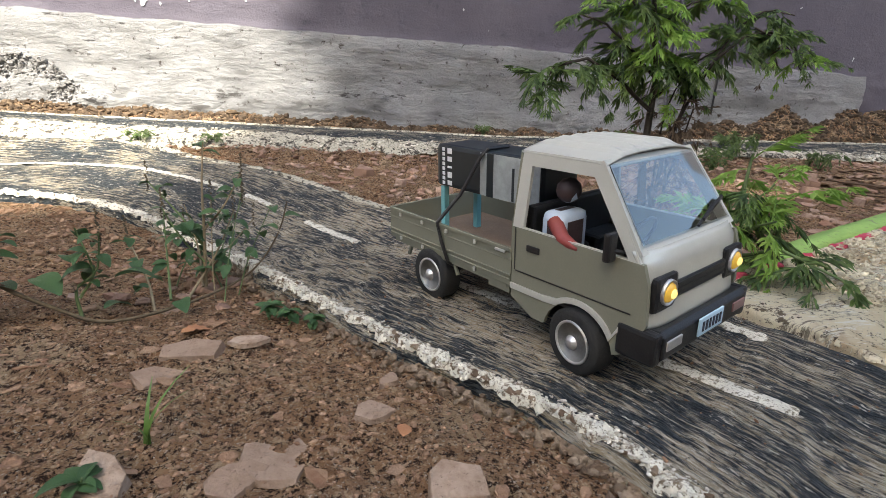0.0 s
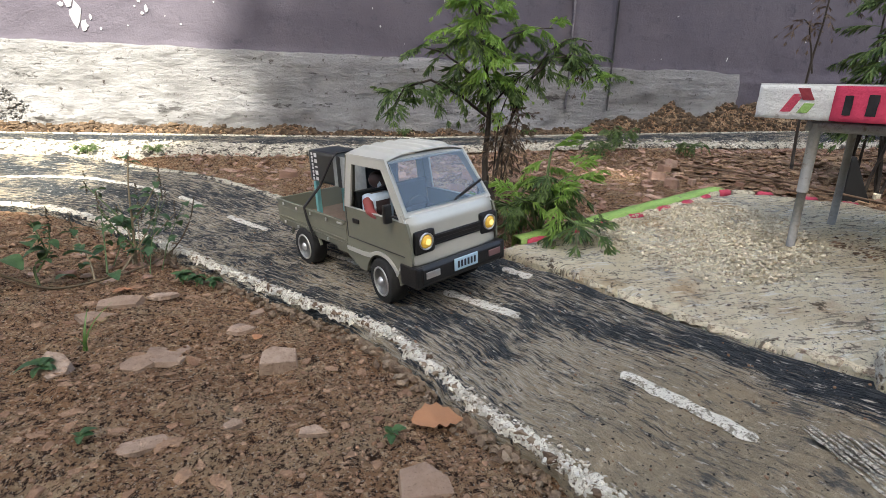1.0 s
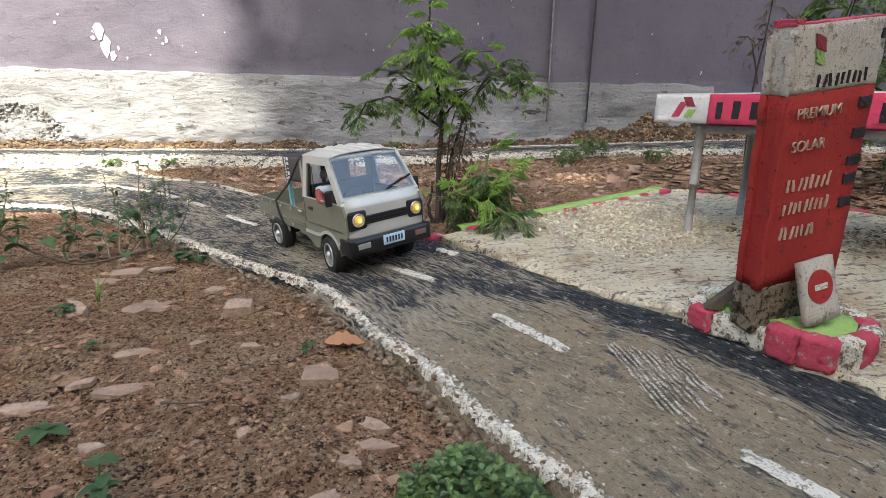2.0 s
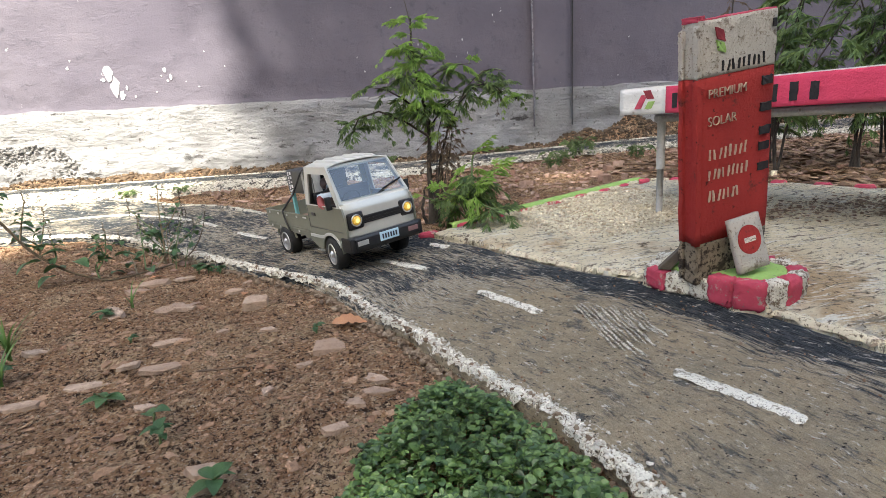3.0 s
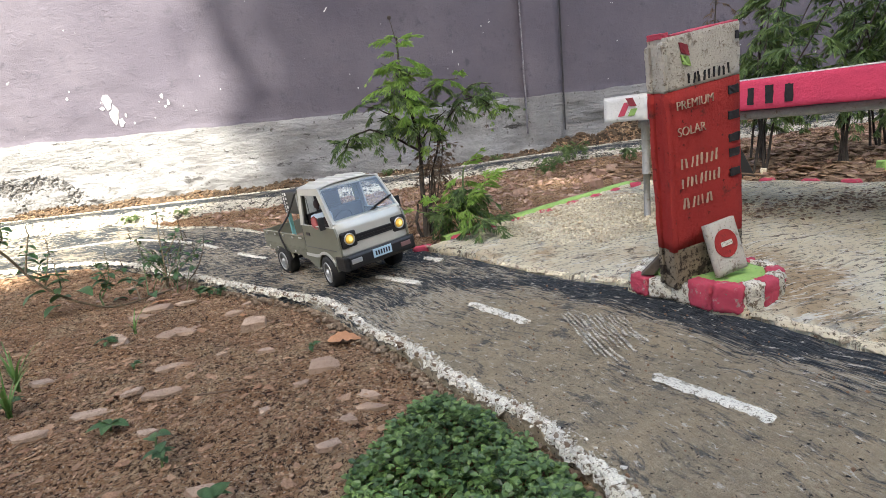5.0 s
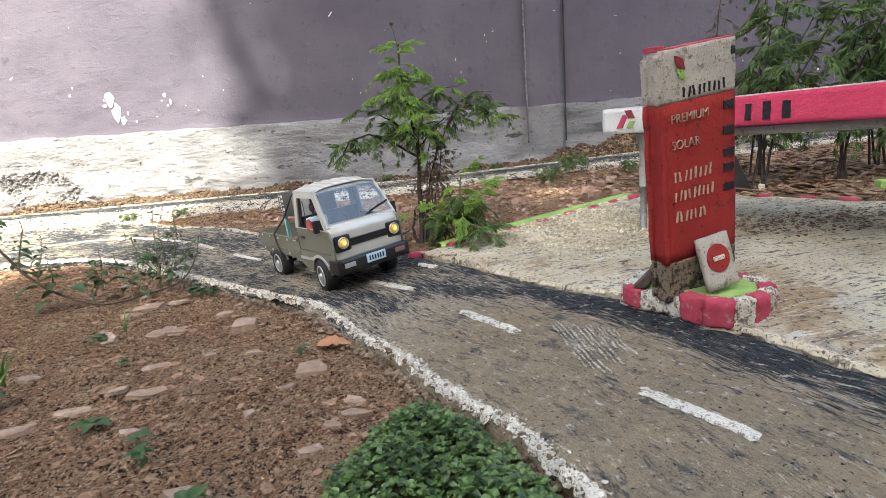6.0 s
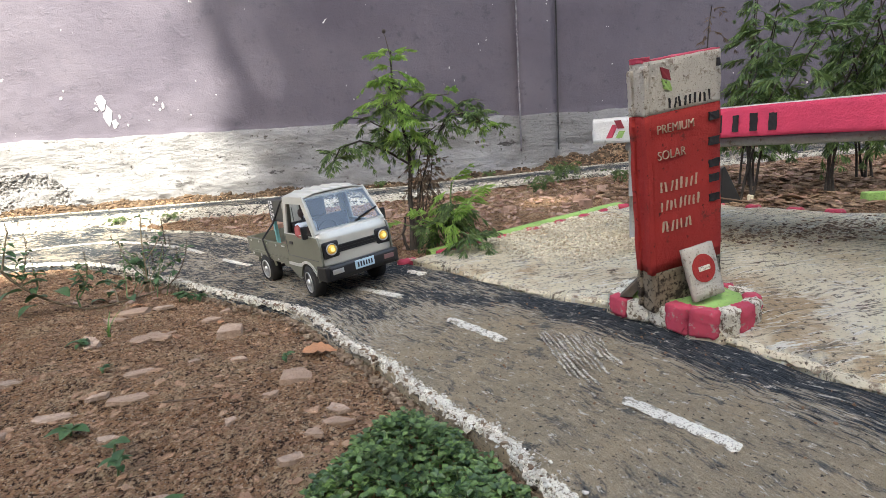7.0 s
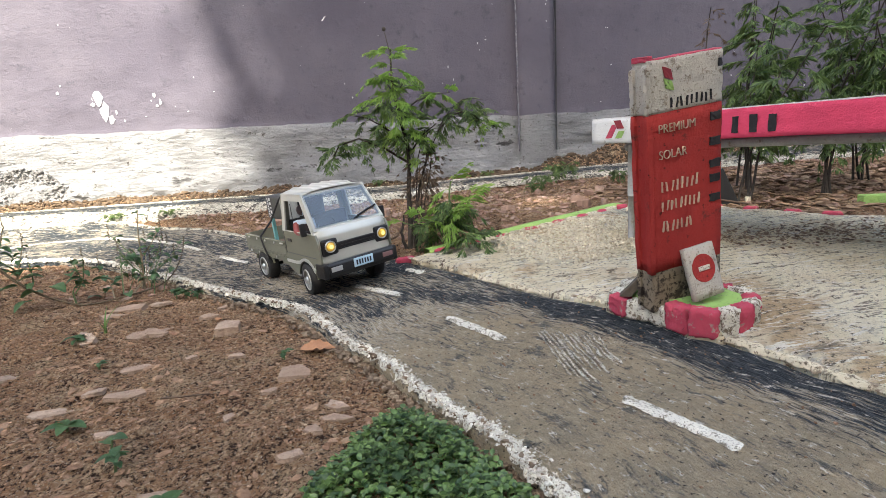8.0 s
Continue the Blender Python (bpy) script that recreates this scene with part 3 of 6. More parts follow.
def lathe(bm, profile, n=28, axis="y"):
    """Turn (radius, along) points round the axis."""
    rings = []
    for r, a in profile:
        rings.append([bm.verts.new((r * math.cos(t), a, r * math.sin(t)) if axis == "y" else (a, r * math.cos(t), r * math.sin(t))) for t in (2 * math.pi * i / n for i in range(n))])
    for q, w in zip(rings, rings[1:]):
        for i in range(n):
            bm.faces.new((q[i], q[(i + 1) % n], w[(i + 1) % n], w[i]))
    bm.faces.new(rings[0])
    bm.faces.new(list(reversed(rings[-1])))
    bmesh.ops.recalc_face_normals(bm, faces=bm.faces)
    return bm

def sheet(bm, fn, nu, nv):
    """A surface fn(u, v) for u and v from 0 to 1."""
    g = [[bm.verts.new(fn(i / nu, j / nv)) for j in range(nv + 1)] for i in range(nu + 1)]
    for i in range(nu):
        for j in range(nv):
            bm.faces.new((g[i][j], g[i + 1][j], g[i + 1][j + 1], g[i][j + 1]))
    return bm

def thicken(bm, t):
    bmesh.ops.recalc_face_normals(bm, faces=bm.faces)
    bmesh.ops.solidify(bm, geom=bm.faces[:], thickness=t)
    return bm

def ring4(bm, outer, inner):
    o, n = [bm.verts.new(p) for p in outer], [bm.verts.new(p) for p in inner]
    for i in range(4):
        bm.faces.new((o[i], o[(i + 1) % 4], n[(i + 1) % 4], n[i]))
    return bm

def build_truck():
    bm = bmesh.new()
    for s in (-1, 1):
        box(bm, (70, s * 20, 33), (270, 7, 9), 1)
    for x in (-40, 40, 110, 190):
        box(bm, (x, 0, 33), (8, 44, 7), .6)
    box(bm, (70, 0, 34), (70, 36, 12), 1.5)
    tube(bm, [(0, -48, 20), (0, 48, 20)], 3.2)
    tube(bm, [(168, -48, 20), (168, 48, 20)], 3.2)
    box(bm, (0, 0, 20), (18, 16, 16), 3)
    tpart("chassis", bm, BLACK)
    # black boxes added under the body to block sky light and darken the ground
    bm = box(bmesh.new(), (40, 0, 37), (150, 100, 6), 1)
    box(bm, (118, 0, 32), (36, 104, 12), 2)
    box(bm, (205, 0, 31), (26, 100, 10), 2)
    box(bm, (168, 0, 36), (56, 66, 10), 2)
    tpart("shade_pan", bm, BLACK, None, "black pan added under the body to deepen the shadow")
    bm = box(bmesh.new(), (18, 0, 47), (170, 118, 3), .4)
    tpart("bed_floor", bm, BROWN_FLOOR, None, "dusty brown bed floor")
    for s in (-1, 1):
        bm = box(bmesh.new(), (18, s * 60, 59), (170, 2.4, 31), .5)
        ribs = []
        for z, h, d in ((73.4, 3.0, 1.6), (52.5, 1.6, 1.4), (48.5, 1.6, 1.4), (65, 1.0, .7)):
            ribs.append((z, h, d))
        side = tpart("bed_side", bm, BODY)
        for z, h, d in ribs:
            tpart("rib", box(bmesh.new(), (18, s * (61 + d / 2), z), (170, d, h), .35), BODY, side)
        tpart("sill", box(bmesh.new(), (18, s * 58.5, 42), (160, 3, 4), .4), BODY, side)
        for x in (-48, -12, 24, 62):
            for z in (70, 46):
                tpart("latch", box(bmesh.new(), (x, s * 62.4, z), (2.6, 1.8, 3.6), .5), BODY_LIGHT, side)
        tpart("latch", box(bmesh.new(), (92, s * 62.6, 71), (11, 1.6, 2.2), .5), BODY_LIGHT, side)
        for x0, x1 in ((-34, -42), (26, 34)):
            tpart("mudguard_stay", tube(bmesh.new(), [(x0, s * 57, 46), (x1, s * 57, 30)], 2.0, 6), BODY)
        bm = box(bmesh.new(), (88, s * 58, 40), (24, 2.5, 9), .8)
        tpart("side_skirt", bm, BODY)
    bm = box(bmesh.new(), (-67, 0, 59), (2.4, 122, 31), .5)
    for z in (73.4, 52.5, 65):
        box(bm, (-68.6, 0, z), (1.4, 122, 2), .35)
    tpart("tailgate", bm, BODY)
    bm = box(bmesh.new(), (101.4, 0, 72), (2, 118, 52), .5)
    tpart("headboard", bm, BODY)
    bm = box(bmesh.new(), (-64, 0, 40), (5, 96, 5), .8)
    tpart("rear_crossbar", bm, BLACK)
    # cab
    arch = [(168 + 30 * math.cos(a), 20 + 30 * math.sin(a)) for a in (radians(170 - 160 * k / 14) for k in range(15))]
    low = [(104, 93), (104, 36), (126, 25), (134, 25)] + arch + [(200, 26), (209, 31), (219, 54), (217.5, 80), (213, 93)]
    for s in (-1, 1):
        bm = prism(bmesh.new(), low, s * 58.2, s * 61.2)
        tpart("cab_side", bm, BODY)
        top = [(x, s * (61 - (z - 92) * .14), z) for x, z in ((103.5, 92.5), (211, 92.5), (174, 149.5), (104.5, 149.5))]
        hole = [(x, s * (61.1 - (z - 92) * .14), z) for x, z in ((114, 94), (202, 94), (168, 139), (114.5, 139))]
        bm = ring4(bmesh.new(), top, hole)
        tpart("window_frame", thicken(bm, 2.6), BODY_LIGHT, None, "pale window frame")
        band = [(104, 43), (138, 43)] + [(168 + 30.5 * math.cos(a), 20 + 30.5 * math.sin(a)) for a in (radians(128 - 100 * k / 12) for k in range(13))] + [(200, 43), (218, 44)]
        band2 = [(104, 47.5), (136, 47.5)] + [(168 + 34.5 * math.cos(a), 20 + 34.5 * math.sin(a)) for a in (radians(122 - 88 * k / 12) for k in range(13))] + [(201, 47.5), (218.5, 48.5)]
        bm = bmesh.new()
        va, vb = [bm.verts.new((x, s * 62.6, z)) for x, z in band], [bm.verts.new((x, s * 62.6, z)) for x, z in band2]
        for i in range(len(va) - 1):
            bm.faces.new((va[i], va[i + 1], vb[i + 1], vb[i]))
        tpart("fender_trim", thicken(bm, 1.6), BODY_LIGHT, None, "pale moulded fender trim")
        bm = bmesh.new()
        box(bm, (107, s * 61.35, 76), (.9, .5, 34))
        box(bm, (158, s * 61.35, 58.6), (100, .5, .9))
        tpart("door_seam", bm, BLACK)
        bm = box(bmesh.new(), (125, s * 61.6, 79.5), (12.5, 1.6, 5), .9)
        tpart("door_handle", bm, BLACK, None, "black recessed door handle")
        bm = box(bmesh.new(), (193, s * 68, 101), (5, 9, 19), 1.8)
        tube(bm, [(197, s * 60, 97), (194, s * 67, 99)], 1.3, 6)
        tpart("side_mirror", bm, BLACK)
    def roof(u, v):
        x, y = 102.5 + 73 * u, -53.6 + 107.2 * v
        e = abs(2 * v - 1)
        rib = 3.2 * max(0, math.sin(v * math.pi * 13)) * smooth(0, .1, u) * smooth(1, .82, u) * (e < .86)
        return (x, y, 148.5 + 6.0 * (1 - e ** 3.2) + float(rib) - 3 * max(0, u - .9) * 10 * .4)
    bm = sheet(bmesh.new(), roof, 18, 104)
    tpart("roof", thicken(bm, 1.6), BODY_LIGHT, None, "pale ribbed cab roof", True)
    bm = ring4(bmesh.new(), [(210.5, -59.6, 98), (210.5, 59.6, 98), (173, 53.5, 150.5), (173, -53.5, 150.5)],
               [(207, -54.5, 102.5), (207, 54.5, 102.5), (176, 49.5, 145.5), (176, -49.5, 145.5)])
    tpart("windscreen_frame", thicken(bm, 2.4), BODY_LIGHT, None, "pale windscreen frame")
    bm = bmesh.new()
    bm.faces.new([bm.verts.new(p) for p in ((207.6, -56, 101), (207.6, 56, 101), (175.2, 51, 147), (175.2, -51, 147))])
    ws = tpart("windscreen", thicken(bm, .9), GLASS, None, "clear reflective windscreen")
    ws.visible_shadow = False
    bm = tube(bmesh.new(), [(209.5, 8, 104), (203.5, 38, 113.5)], 1.0, 6)
    box(bm, (205.5, 34, 111.5), (1.8, 40, 2.6), .4, Matrix.Translation((205.5, 34, 111.5)) @ Matrix.Rotation(radians(17), 4, Vector((.8, 0, .6))) @ Matrix.Translation((-205.5, -34, -111.5)))
    tpart("wiper", bm, BLACK)
    def nose(u, v):
        y = -61.2 + 122.4 * v
        e = abs(2 * v - 1)
        z = 100 - 50 * u
        x = (211.5 + 5 * min(1, u * 5) + 5.5 * u) - 7 * e ** 7
        return (x, y, z)
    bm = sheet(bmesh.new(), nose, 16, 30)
    # paler colour here stands for sky reflected in the panel
    tpart("front_panel", thicken(bm, 1.6), BODY_SKY_SHEEN, None, "front panel with the sky's sheen in its colour", True)
    bm = box(bmesh.new(), (219.0, 0, 72), (3.4, 66, 11), .8)
    for z in (68, 72, 76):
        box(bm, (220.9, 0, z), (1.0, 64, 1.4), .2)
    tpart("grille", bm, BLACK, None, "black slatted grille band")
    for s in (-1, 1):
        h = tpart("headlight", box(bmesh.new(), (218.6, s * 44.5, 73), (5.4, 26, 24), 3.4), BLACK, None, "black headlamp housing")
        bm = lathe(bmesh.new(), [(8.6, 220.4), (8.6, 223.2), (7.7, 223.4), (7.5, 222.0)], 24, "x")
        bmesh.ops.translate(bm, vec=(0, s * 44.5, 74), verts=bm.verts)
        tpart("lamp_ring", bm, CHROME, h, "", True)
        bm = lathe(bmesh.new(), [(6.9, 221.6), (6.1, 223.6), (4.2, 225.0), (1.5, 225.6)], 20, "x")
        bmesh.ops.translate(bm, vec=(0, s * 44.5, 74), verts=bm.verts)
        tpart("lens", bm, LAMP, h, "glowing yellow lens", True)
        bm = lathe(bmesh.new(), [(3.4, 224.6), (3.0, 226.0), (1.8, 226.8), (.3, 227.0)], 16, "x")
        bmesh.ops.translate(bm, vec=(0, s * 44.5, 74), verts=bm.verts)
        tpart("bulb", bm, BULB, h, "bright yellow bulb", True)
    prof = [(214, 50), (226, 51.5), (229.5, 48), (230, 34), (226, 29), (214, 28)]
    bm = prism(bmesh.new(), prof, -56, 56, 1.4)
    for s in (-1, 1):
        box(bm, (214, s * 58.5, 40), (28, 9, 22), 2.6)
    b = tpart("bumper", bm, BLACK, None, "black wrap-round front bumper")
    for s in (-1, 1):
        tpart("fog_lamp", box(bmesh.new(), (229.6, s * 44, 42), (2, 18, 7), .8), CHROME if s < 0 else FOG, b)
    pl = tpart("plate", box(bmesh.new(), (231.2, 0, 43.5), (1.4, 33, 13), .6), PLATE, None, "pale blue number plate with dark bars")
    for k in range(6):
        tpart("plate_bar", box(bmesh.new(), (232.1, -11.5 + 4.6 * k, 43.5), (.5, 2.4, 7)), INK, pl)
    bm = bmesh.new()
    box(bm, (160, 0, 44), (104, 116, 3), .4)
    box(bm, (204, 0, 88), (12, 112, 16), 3)
    box(bm, (122, -28, 62), (26, 46, 30), 4)
    box(bm, (122, 28, 62), (26, 46, 30), 4)
    box(bm, (110, 0, 86), (8, 100, 44), 2.5)
    tpart("cab_interior", bm, BLACK)
    bm = bmesh.new()
    for k in range(24):
        a, c = radians(15 * k), radians(15 * k + 15)
        f = lambda t: (188 + 6 * math.sin(t), -28 + 15 * math.cos(t), 99 + 13 * math.sin(t))
        tube(bm, [f(a), f(c)], 1.3, 6, False)
    tpart("steering_wheel", bm, BLACK)
    bm = ring4(bmesh.new(), [(104, -60, 93), (104, 60, 93), (104, 53, 149), (104, -53, 149)], [(104, -46, 102), (104, 46, 102), (104, 43, 138), (104, -43, 138)])
    tpart("cab_back", thicken(bm, 2), BODY)
    # wheels
    tyre = [(15.4, -9), (22.4, -10), (24.8, -7.6), (24.8, 7.6), (22.4, 10), (15.4, 9)]
    for x, s, turn in ((0, -1, 0), (0, 1, 0), (168, -1, -8), (168, 1, -8)):
        w = tpart("tyre", lathe(bmesh.new(), tyre, 36), RUBBER, None, "black rubber tyre", True)
        w.matrix_local = Matrix.Translation(Vector((x, s * 54, 21.6)) * K) @ Matrix.Rotation(radians(turn), 4, 'Z')
        o = s * 7.4
        bm = lathe(bmesh.new(), [(15.5, o + s * 2.0), (14.8, o + s * 2.2), (13.6, o + s * .2), (12, o - s * 1.5), (9, o - s * .2), (6.5, o + s * 1.0), (5, o + s * .6), (3.4, o + s * 2.0), (1, o + s * 2.2)], 28)
        rim = tpart("rim", bm, RIM_DISC, w, "grey steel wheel disc", True)
        bm = lathe(bmesh.new(), [(16.4, o + s * 1.4), (16.2, o + s * 2.6), (15.0, o + s * 2.9), (13.6, o + s * 1.2), (13.0, o - s * .6)], 32)
        tpart("rim_lip", bm, CHROME, w, "bright rim lip", True)
        bm = lathe(bmesh.new(), [(5.6, o), (5.4, o + s * 2.4), (3.8, o + s * 3.2), (3.4, o + s * 4.4), (.6, o + s * 4.6)], 20)
        tpart("hub_cap", bm, CHROME, w, "bright hub cap", True)
        for k in range(8):
            a = radians(45 * k + 10)
            bm = lathe(bmesh.new(), [(1.9, o - s * 2.5), (1.9, o + s * .9), (.4, o + s * 1.0)], 10)
            bmesh.ops.translate(bm, vec=(10.2 * math.cos(a), 0, 10.2 * math.sin(a)), verts=bm.verts)
            tpart("rim_hole", bm, BLACK, w)
build_truck()

def on_truck(name, label, category):
    return thing(name, TRUCK_POSE, label, category)

# the printed box that rides on the bed, its posts and strap
cargo = on_truck("cargo_box", "dark printed carton lying lengthwise on the truck bed", "box")
tpart("carton", box(bmesh.new(), (31, -2, 117), (135, 46, 41), 4.5), BOX_DARK, cargo)
tpart("picture_panel", box(bmesh.new(), (62, -25.3, 117), (70, .6, 38), .2), BOX_GREY, cargo, "grey printed picture")
tpart("picture_bar", box(bmesh.new(), (40, -25.8, 117), (8, .6, 38)), BOX_DARK, cargo)
tpart("picture_bar", box(bmesh.new(), (68, -25.8, 113), (2.5, .6, 28)), BOX_DARK, cargo)
for k, h in enumerate((5, 4.4, 1.8, 5.4, 4.2)):
    tpart("print_bar", box(bmesh.new(), (-16, -25.4, 132 - 7.6 * k), (6, .6, h)), WHITE_INK, cargo, "white printed bar")
for k in range(8):
    tpart("print_bar", box(bmesh.new(), (-25, -25.4, 133 - 4.6 * k), (3.4, .6, 3.2)), WHITE_INK, cargo, "white printed bar")
for x, y in ((-30, -20), (-22, 16), (92, -20), (92, 16)):
    post = on_truck("prop_post", "short teal post holding up the carton", "post")
    tpart("post", box(bmesh.new(), (x, y, 72), (6, 6, 48), .8), TEAL, post)
strap = on_truck("strap", "black cord tied over carton and truck side", "cord")
bm = tube(bmesh.new(), [(34, 2, 139.4), (33, -22, 139.2), (31, -27.5, 134), (22, -44, 100), (14, -64.5, 76), (20, -64.8, 60), (27, -63, 42), (30, -54, 36)], 1.7, 8)
tpart("cord", bm, BLACK, strap)
# seated doll, one plain mesh
SKIN, SHIRT, SLEEVE = plain("doll_dark", (.05, .03, .03), .6), plain("doll_shirt", (.50, .58, .68), .7), plain("doll_sleeve", (.27, .05, .045), .6)
bm = bmesh.new()
box(bm, (132, -36, 84), (20, 32, 48), 7)
n1 = len(bm.faces)
bmesh.ops.create_icosphere(bm, subdivisions=2, radius=9.5, matrix=Matrix.Translation((134, -36, 122)))
n2 = len(bm.faces)
tube(bm, [(134, -50, 101), (148, -57, 93), (156, -58, 91), (164, -59, 90)], [5.6, 5.0, 4.0, 2.6], 10)
for k, f in enumerate(bm.faces):
    f.material_index = 0 if k < n1 else 1 if k < n2 else 2
bmesh.ops.scale(bm, vec=(K, K, K), verts=bm.verts)
doll = part("doll", bm, [SHIRT, SKIN, SLEEVE], None, "", True)
doll.matrix_world = TRUCK_POSE
tagged(doll, "plain seated doll in pale shirt at the window", "doll")

# ---------------------------------------------------------------- filling-station sign on its kerbed base
RED = whitewash("red_sign_paint", (.39, .038, .034), (.17, .033, .028), .60, 38)
SIGN_WHITE = whitewash("sign_white_paint", (.55, .51, .44), (.29, .24, .19), .575, 90)
BRIGHT_WHITE = whitewash("fascia_white_paint", (.80, .79, .76), (.45, .42, .37), .63, 70)
BARE = whitewash("bare_cement_edge", (.27, .22, .16), (.06, .045, .035), .53, 60)
HOT_PINK = whitewash("canopy_pink_paint", (.74, .075, .150), (.55, .30, .28), .72, 50)
BLACK_PAINT = plain("black_brush_paint", (.014, .012, .014), .85, 0, .2, 80, .0002)
LETTER = plain("cream_brush_paint", (.50, .36, .27), .7, 0, .15, 120, .0002)
DARK_RED = plain("dark_red_paint", (.25, .02, .03), .6, 0, .15, 90, .0002)
PIPE = plain("grey_painted_pipe", (.30, .29, .27), .55, 0, .2, 90, .0004, (.16, .12, .09), .60)
TIMBER = plain("weathered_timber", (.11, .085, .06), .9, 0, .35, 60, .001)

def rough_box(sx, sy, sz, nx, ny, nz, amp, seed, bevel=.0):
    """A box of many small faces with chipped, uneven sides; its base is at z = 0."""
    bm = bmesh.new()
    bmesh.ops.create_cube(bm, size=1)
    es = {0: [], 1: [], 2: []}
    for e in bm.edges:
        d = e.verts[0].co - e.verts[1].co
        es[max(range(3), key=lambda k: abs(d[k]))].append(e)
    for k, cuts in enumerate((nx, ny, nz)):
        live = [e for e in bm.edges if max(range(3), key=lambda q: abs((e.verts[0].co - e.verts[1].co)[q])) == k]
        if cuts > 1:
            bmesh.ops.subdivide_edges(bm, edges=live, cuts=cuts - 1, use_grid_fill=True)
    for v in bm.verts:
        c = v.co
        edge = sum(abs(abs(a) - .5) < 1e-4 for a in c)
        p = Vector((c.x * sx, c.y * sy, (c.z + .5) * sz))
        w = noise.noise_vector(p * (9 / max(sx, sy, sz)) + Vector((seed * 7.1, 0, 0))) + .6 * noise.noise_vector(p * (30 / max(sx, sy, sz)) + Vector((seed * 3.1, 5, 0)))
        if edge >= 2 and bevel:
            for k, s in enumerate((sx, sy, sz)):
                if abs(abs(c[k]) - .5) < 1e-4:
                    p[k] -= math.copysign(bevel, c[k])
        v.co = p + amp * w
    return bm

def letters(name, text, size, material, parent, m, depth=.0006, stretch=1.0, label=""):
    """Words in the built-in font as a mesh part."""
    cu = bpy.data.curves.new(name, 'FONT')
    cu.body, cu.size, cu.extrude, cu.offset = text, size, depth, -size * .024
    tmp = bpy.data.objects.new(name, cu)
    me = bpy.data.meshes.new_from_object(tmp)
    bpy.data.objects.remove(tmp)
    me.materials.append(material)
    ob = new(name, me)
    ob.parent = parent
    ob.matrix_local = m @ Matrix.Diagonal((stretch, 1, 1, 1))
    if label:
        ob["label"] = label
    return ob

# frame of the sign: origin at the lower near corner, X along the face, Z up the slab
SX = Vector((.073, .010, .002)).normalized()
SZ = Vector((-.026, -.026, .205)).normalized()
SY = SZ.cross(SX).normalized()
SX = SY.cross(SZ).normalized()
SIGN = Matrix(((SX.x, SY.x, SZ.x, .1335), (SX.y, SY.y, SZ.y, -.0305), (SX.z, SY.z, SZ.z, .031), (0, 0, 0, 1)))
sign = thing("price_sign", SIGN, "leaning red and white hand-painted fuel price sign slab", "sign")
W, HGT, TH = .0735, .209, .0175
def slab(name, x0, x1, z0, z1, y0, y1, material, seed, amp=.0007, label=""):
    bm = rough_box(x1 - x0, y1 - y0, z1 - z0, 10, 4, 14, amp, seed)
    bmesh.ops.translate(bm, vec=((x0 + x1) / 2, (y0 + y1) / 2, z0), verts=bm.verts)
    return part(name, bm, material, sign, label, True)
slab("panel_foot", 0, W, -.008, .030, 0, TH, BARE, 1, .0010, "unpainted crumbling cement foot")
slab("panel_red", 0, W, .0302, .1675, 0, TH, RED, 2, .0006, "red painted panel")
slab("panel_white", 0, W, .1677, HGT, 0, TH, SIGN_WHITE, 3, .0006, "white painted head")
slab("edge_rib", -.0022, .0024, .030, .1675, -.0016, .004, RED, 4, .0010, "rough raised red rib along the corner")
slab("edge_rib", -.0022, .0024, .1677, .206, -.0016, .004, SIGN_WHITE, 6, .0010, "rough raised white rib along the corner")
for z0, z1, mt, sd in ((-.005, .030, BARE, 14), (.0302, .1675, RED, 15), (.1677, .204, SIGN_WHITE, 16)):
    slab("edge_rib", -.0026, .0012, z0, z1, TH - .0035, TH + .0012, mt, sd, .0012, "rough raised rib along the back corner")
slab("top_line", .008, W, .2084, .2100, .0012, TH, PINK, 8, .0007, "pink line along the top")
slab("edge_cap", -.0005, .0065, .2085, .2125, .001, TH, PINK, 5, .0006, "pink painted cap")
flat = Matrix.Rotation(radians(90), 4, 'X')
for text, z, size, x in (("PREMIUM", .1515, .0105, .0085), ("SOLAR", .1300, .0108, .0085)):
    letters("lettering", text, size, LETTER, sign, Matrix.Translation((x, -.0012, z)) @ flat, .0006, .86, "cream hand-painted lettering")
def word_bars(n, x0, x1, z, h, seed, material, label):
    """A painted word as a row of plain upright bars."""
    rng = random.Random(seed)
    step = (x1 - x0) / n
    for k in range(n):
        bm = rough_box(step * rng.uniform(.18, .30), .0011, h * rng.uniform(.88, 1.06), 3, 1, 4, .00045, seed * 10 + k)
        lean = rng.uniform(-.12, .22)
        for vert in bm.verts:
            vert.co.x += lean * vert.co.z
        bmesh.ops.translate(bm, vec=(x0 + step * (k + .5), -.0007, z + rng.uniform(-.0004, .0004)), verts=bm.verts)
        part("word_bar", bm, material, sign, label)
for n, x0, x1, z, h, sd in ((8, .009, .049, .1020, .0092, 3), (9, .009, .051, .0855, .0088, 4), (7, .009, .043, .0665, .0092, 5)):
    word_bars(n, x0, x1, z, h, sd, LETTER, "cream painted bar")
word_bars(9, .020, .064, .1705, .0080, 9, BLACK_PAINT, "black painted bar")
for z in (.1535, .1325, .1135, .1005, .0830):
    bm = rough_box(.0105, .0014, .0068, 4, 1, 3, .0007, z * 1000)
    bmesh.ops.translate(bm, vec=(W - .0075, -.0006, z), verts=bm.verts)
    part("price_patch", bm, BLACK_PAINT, sign, "black painted-over price patch")
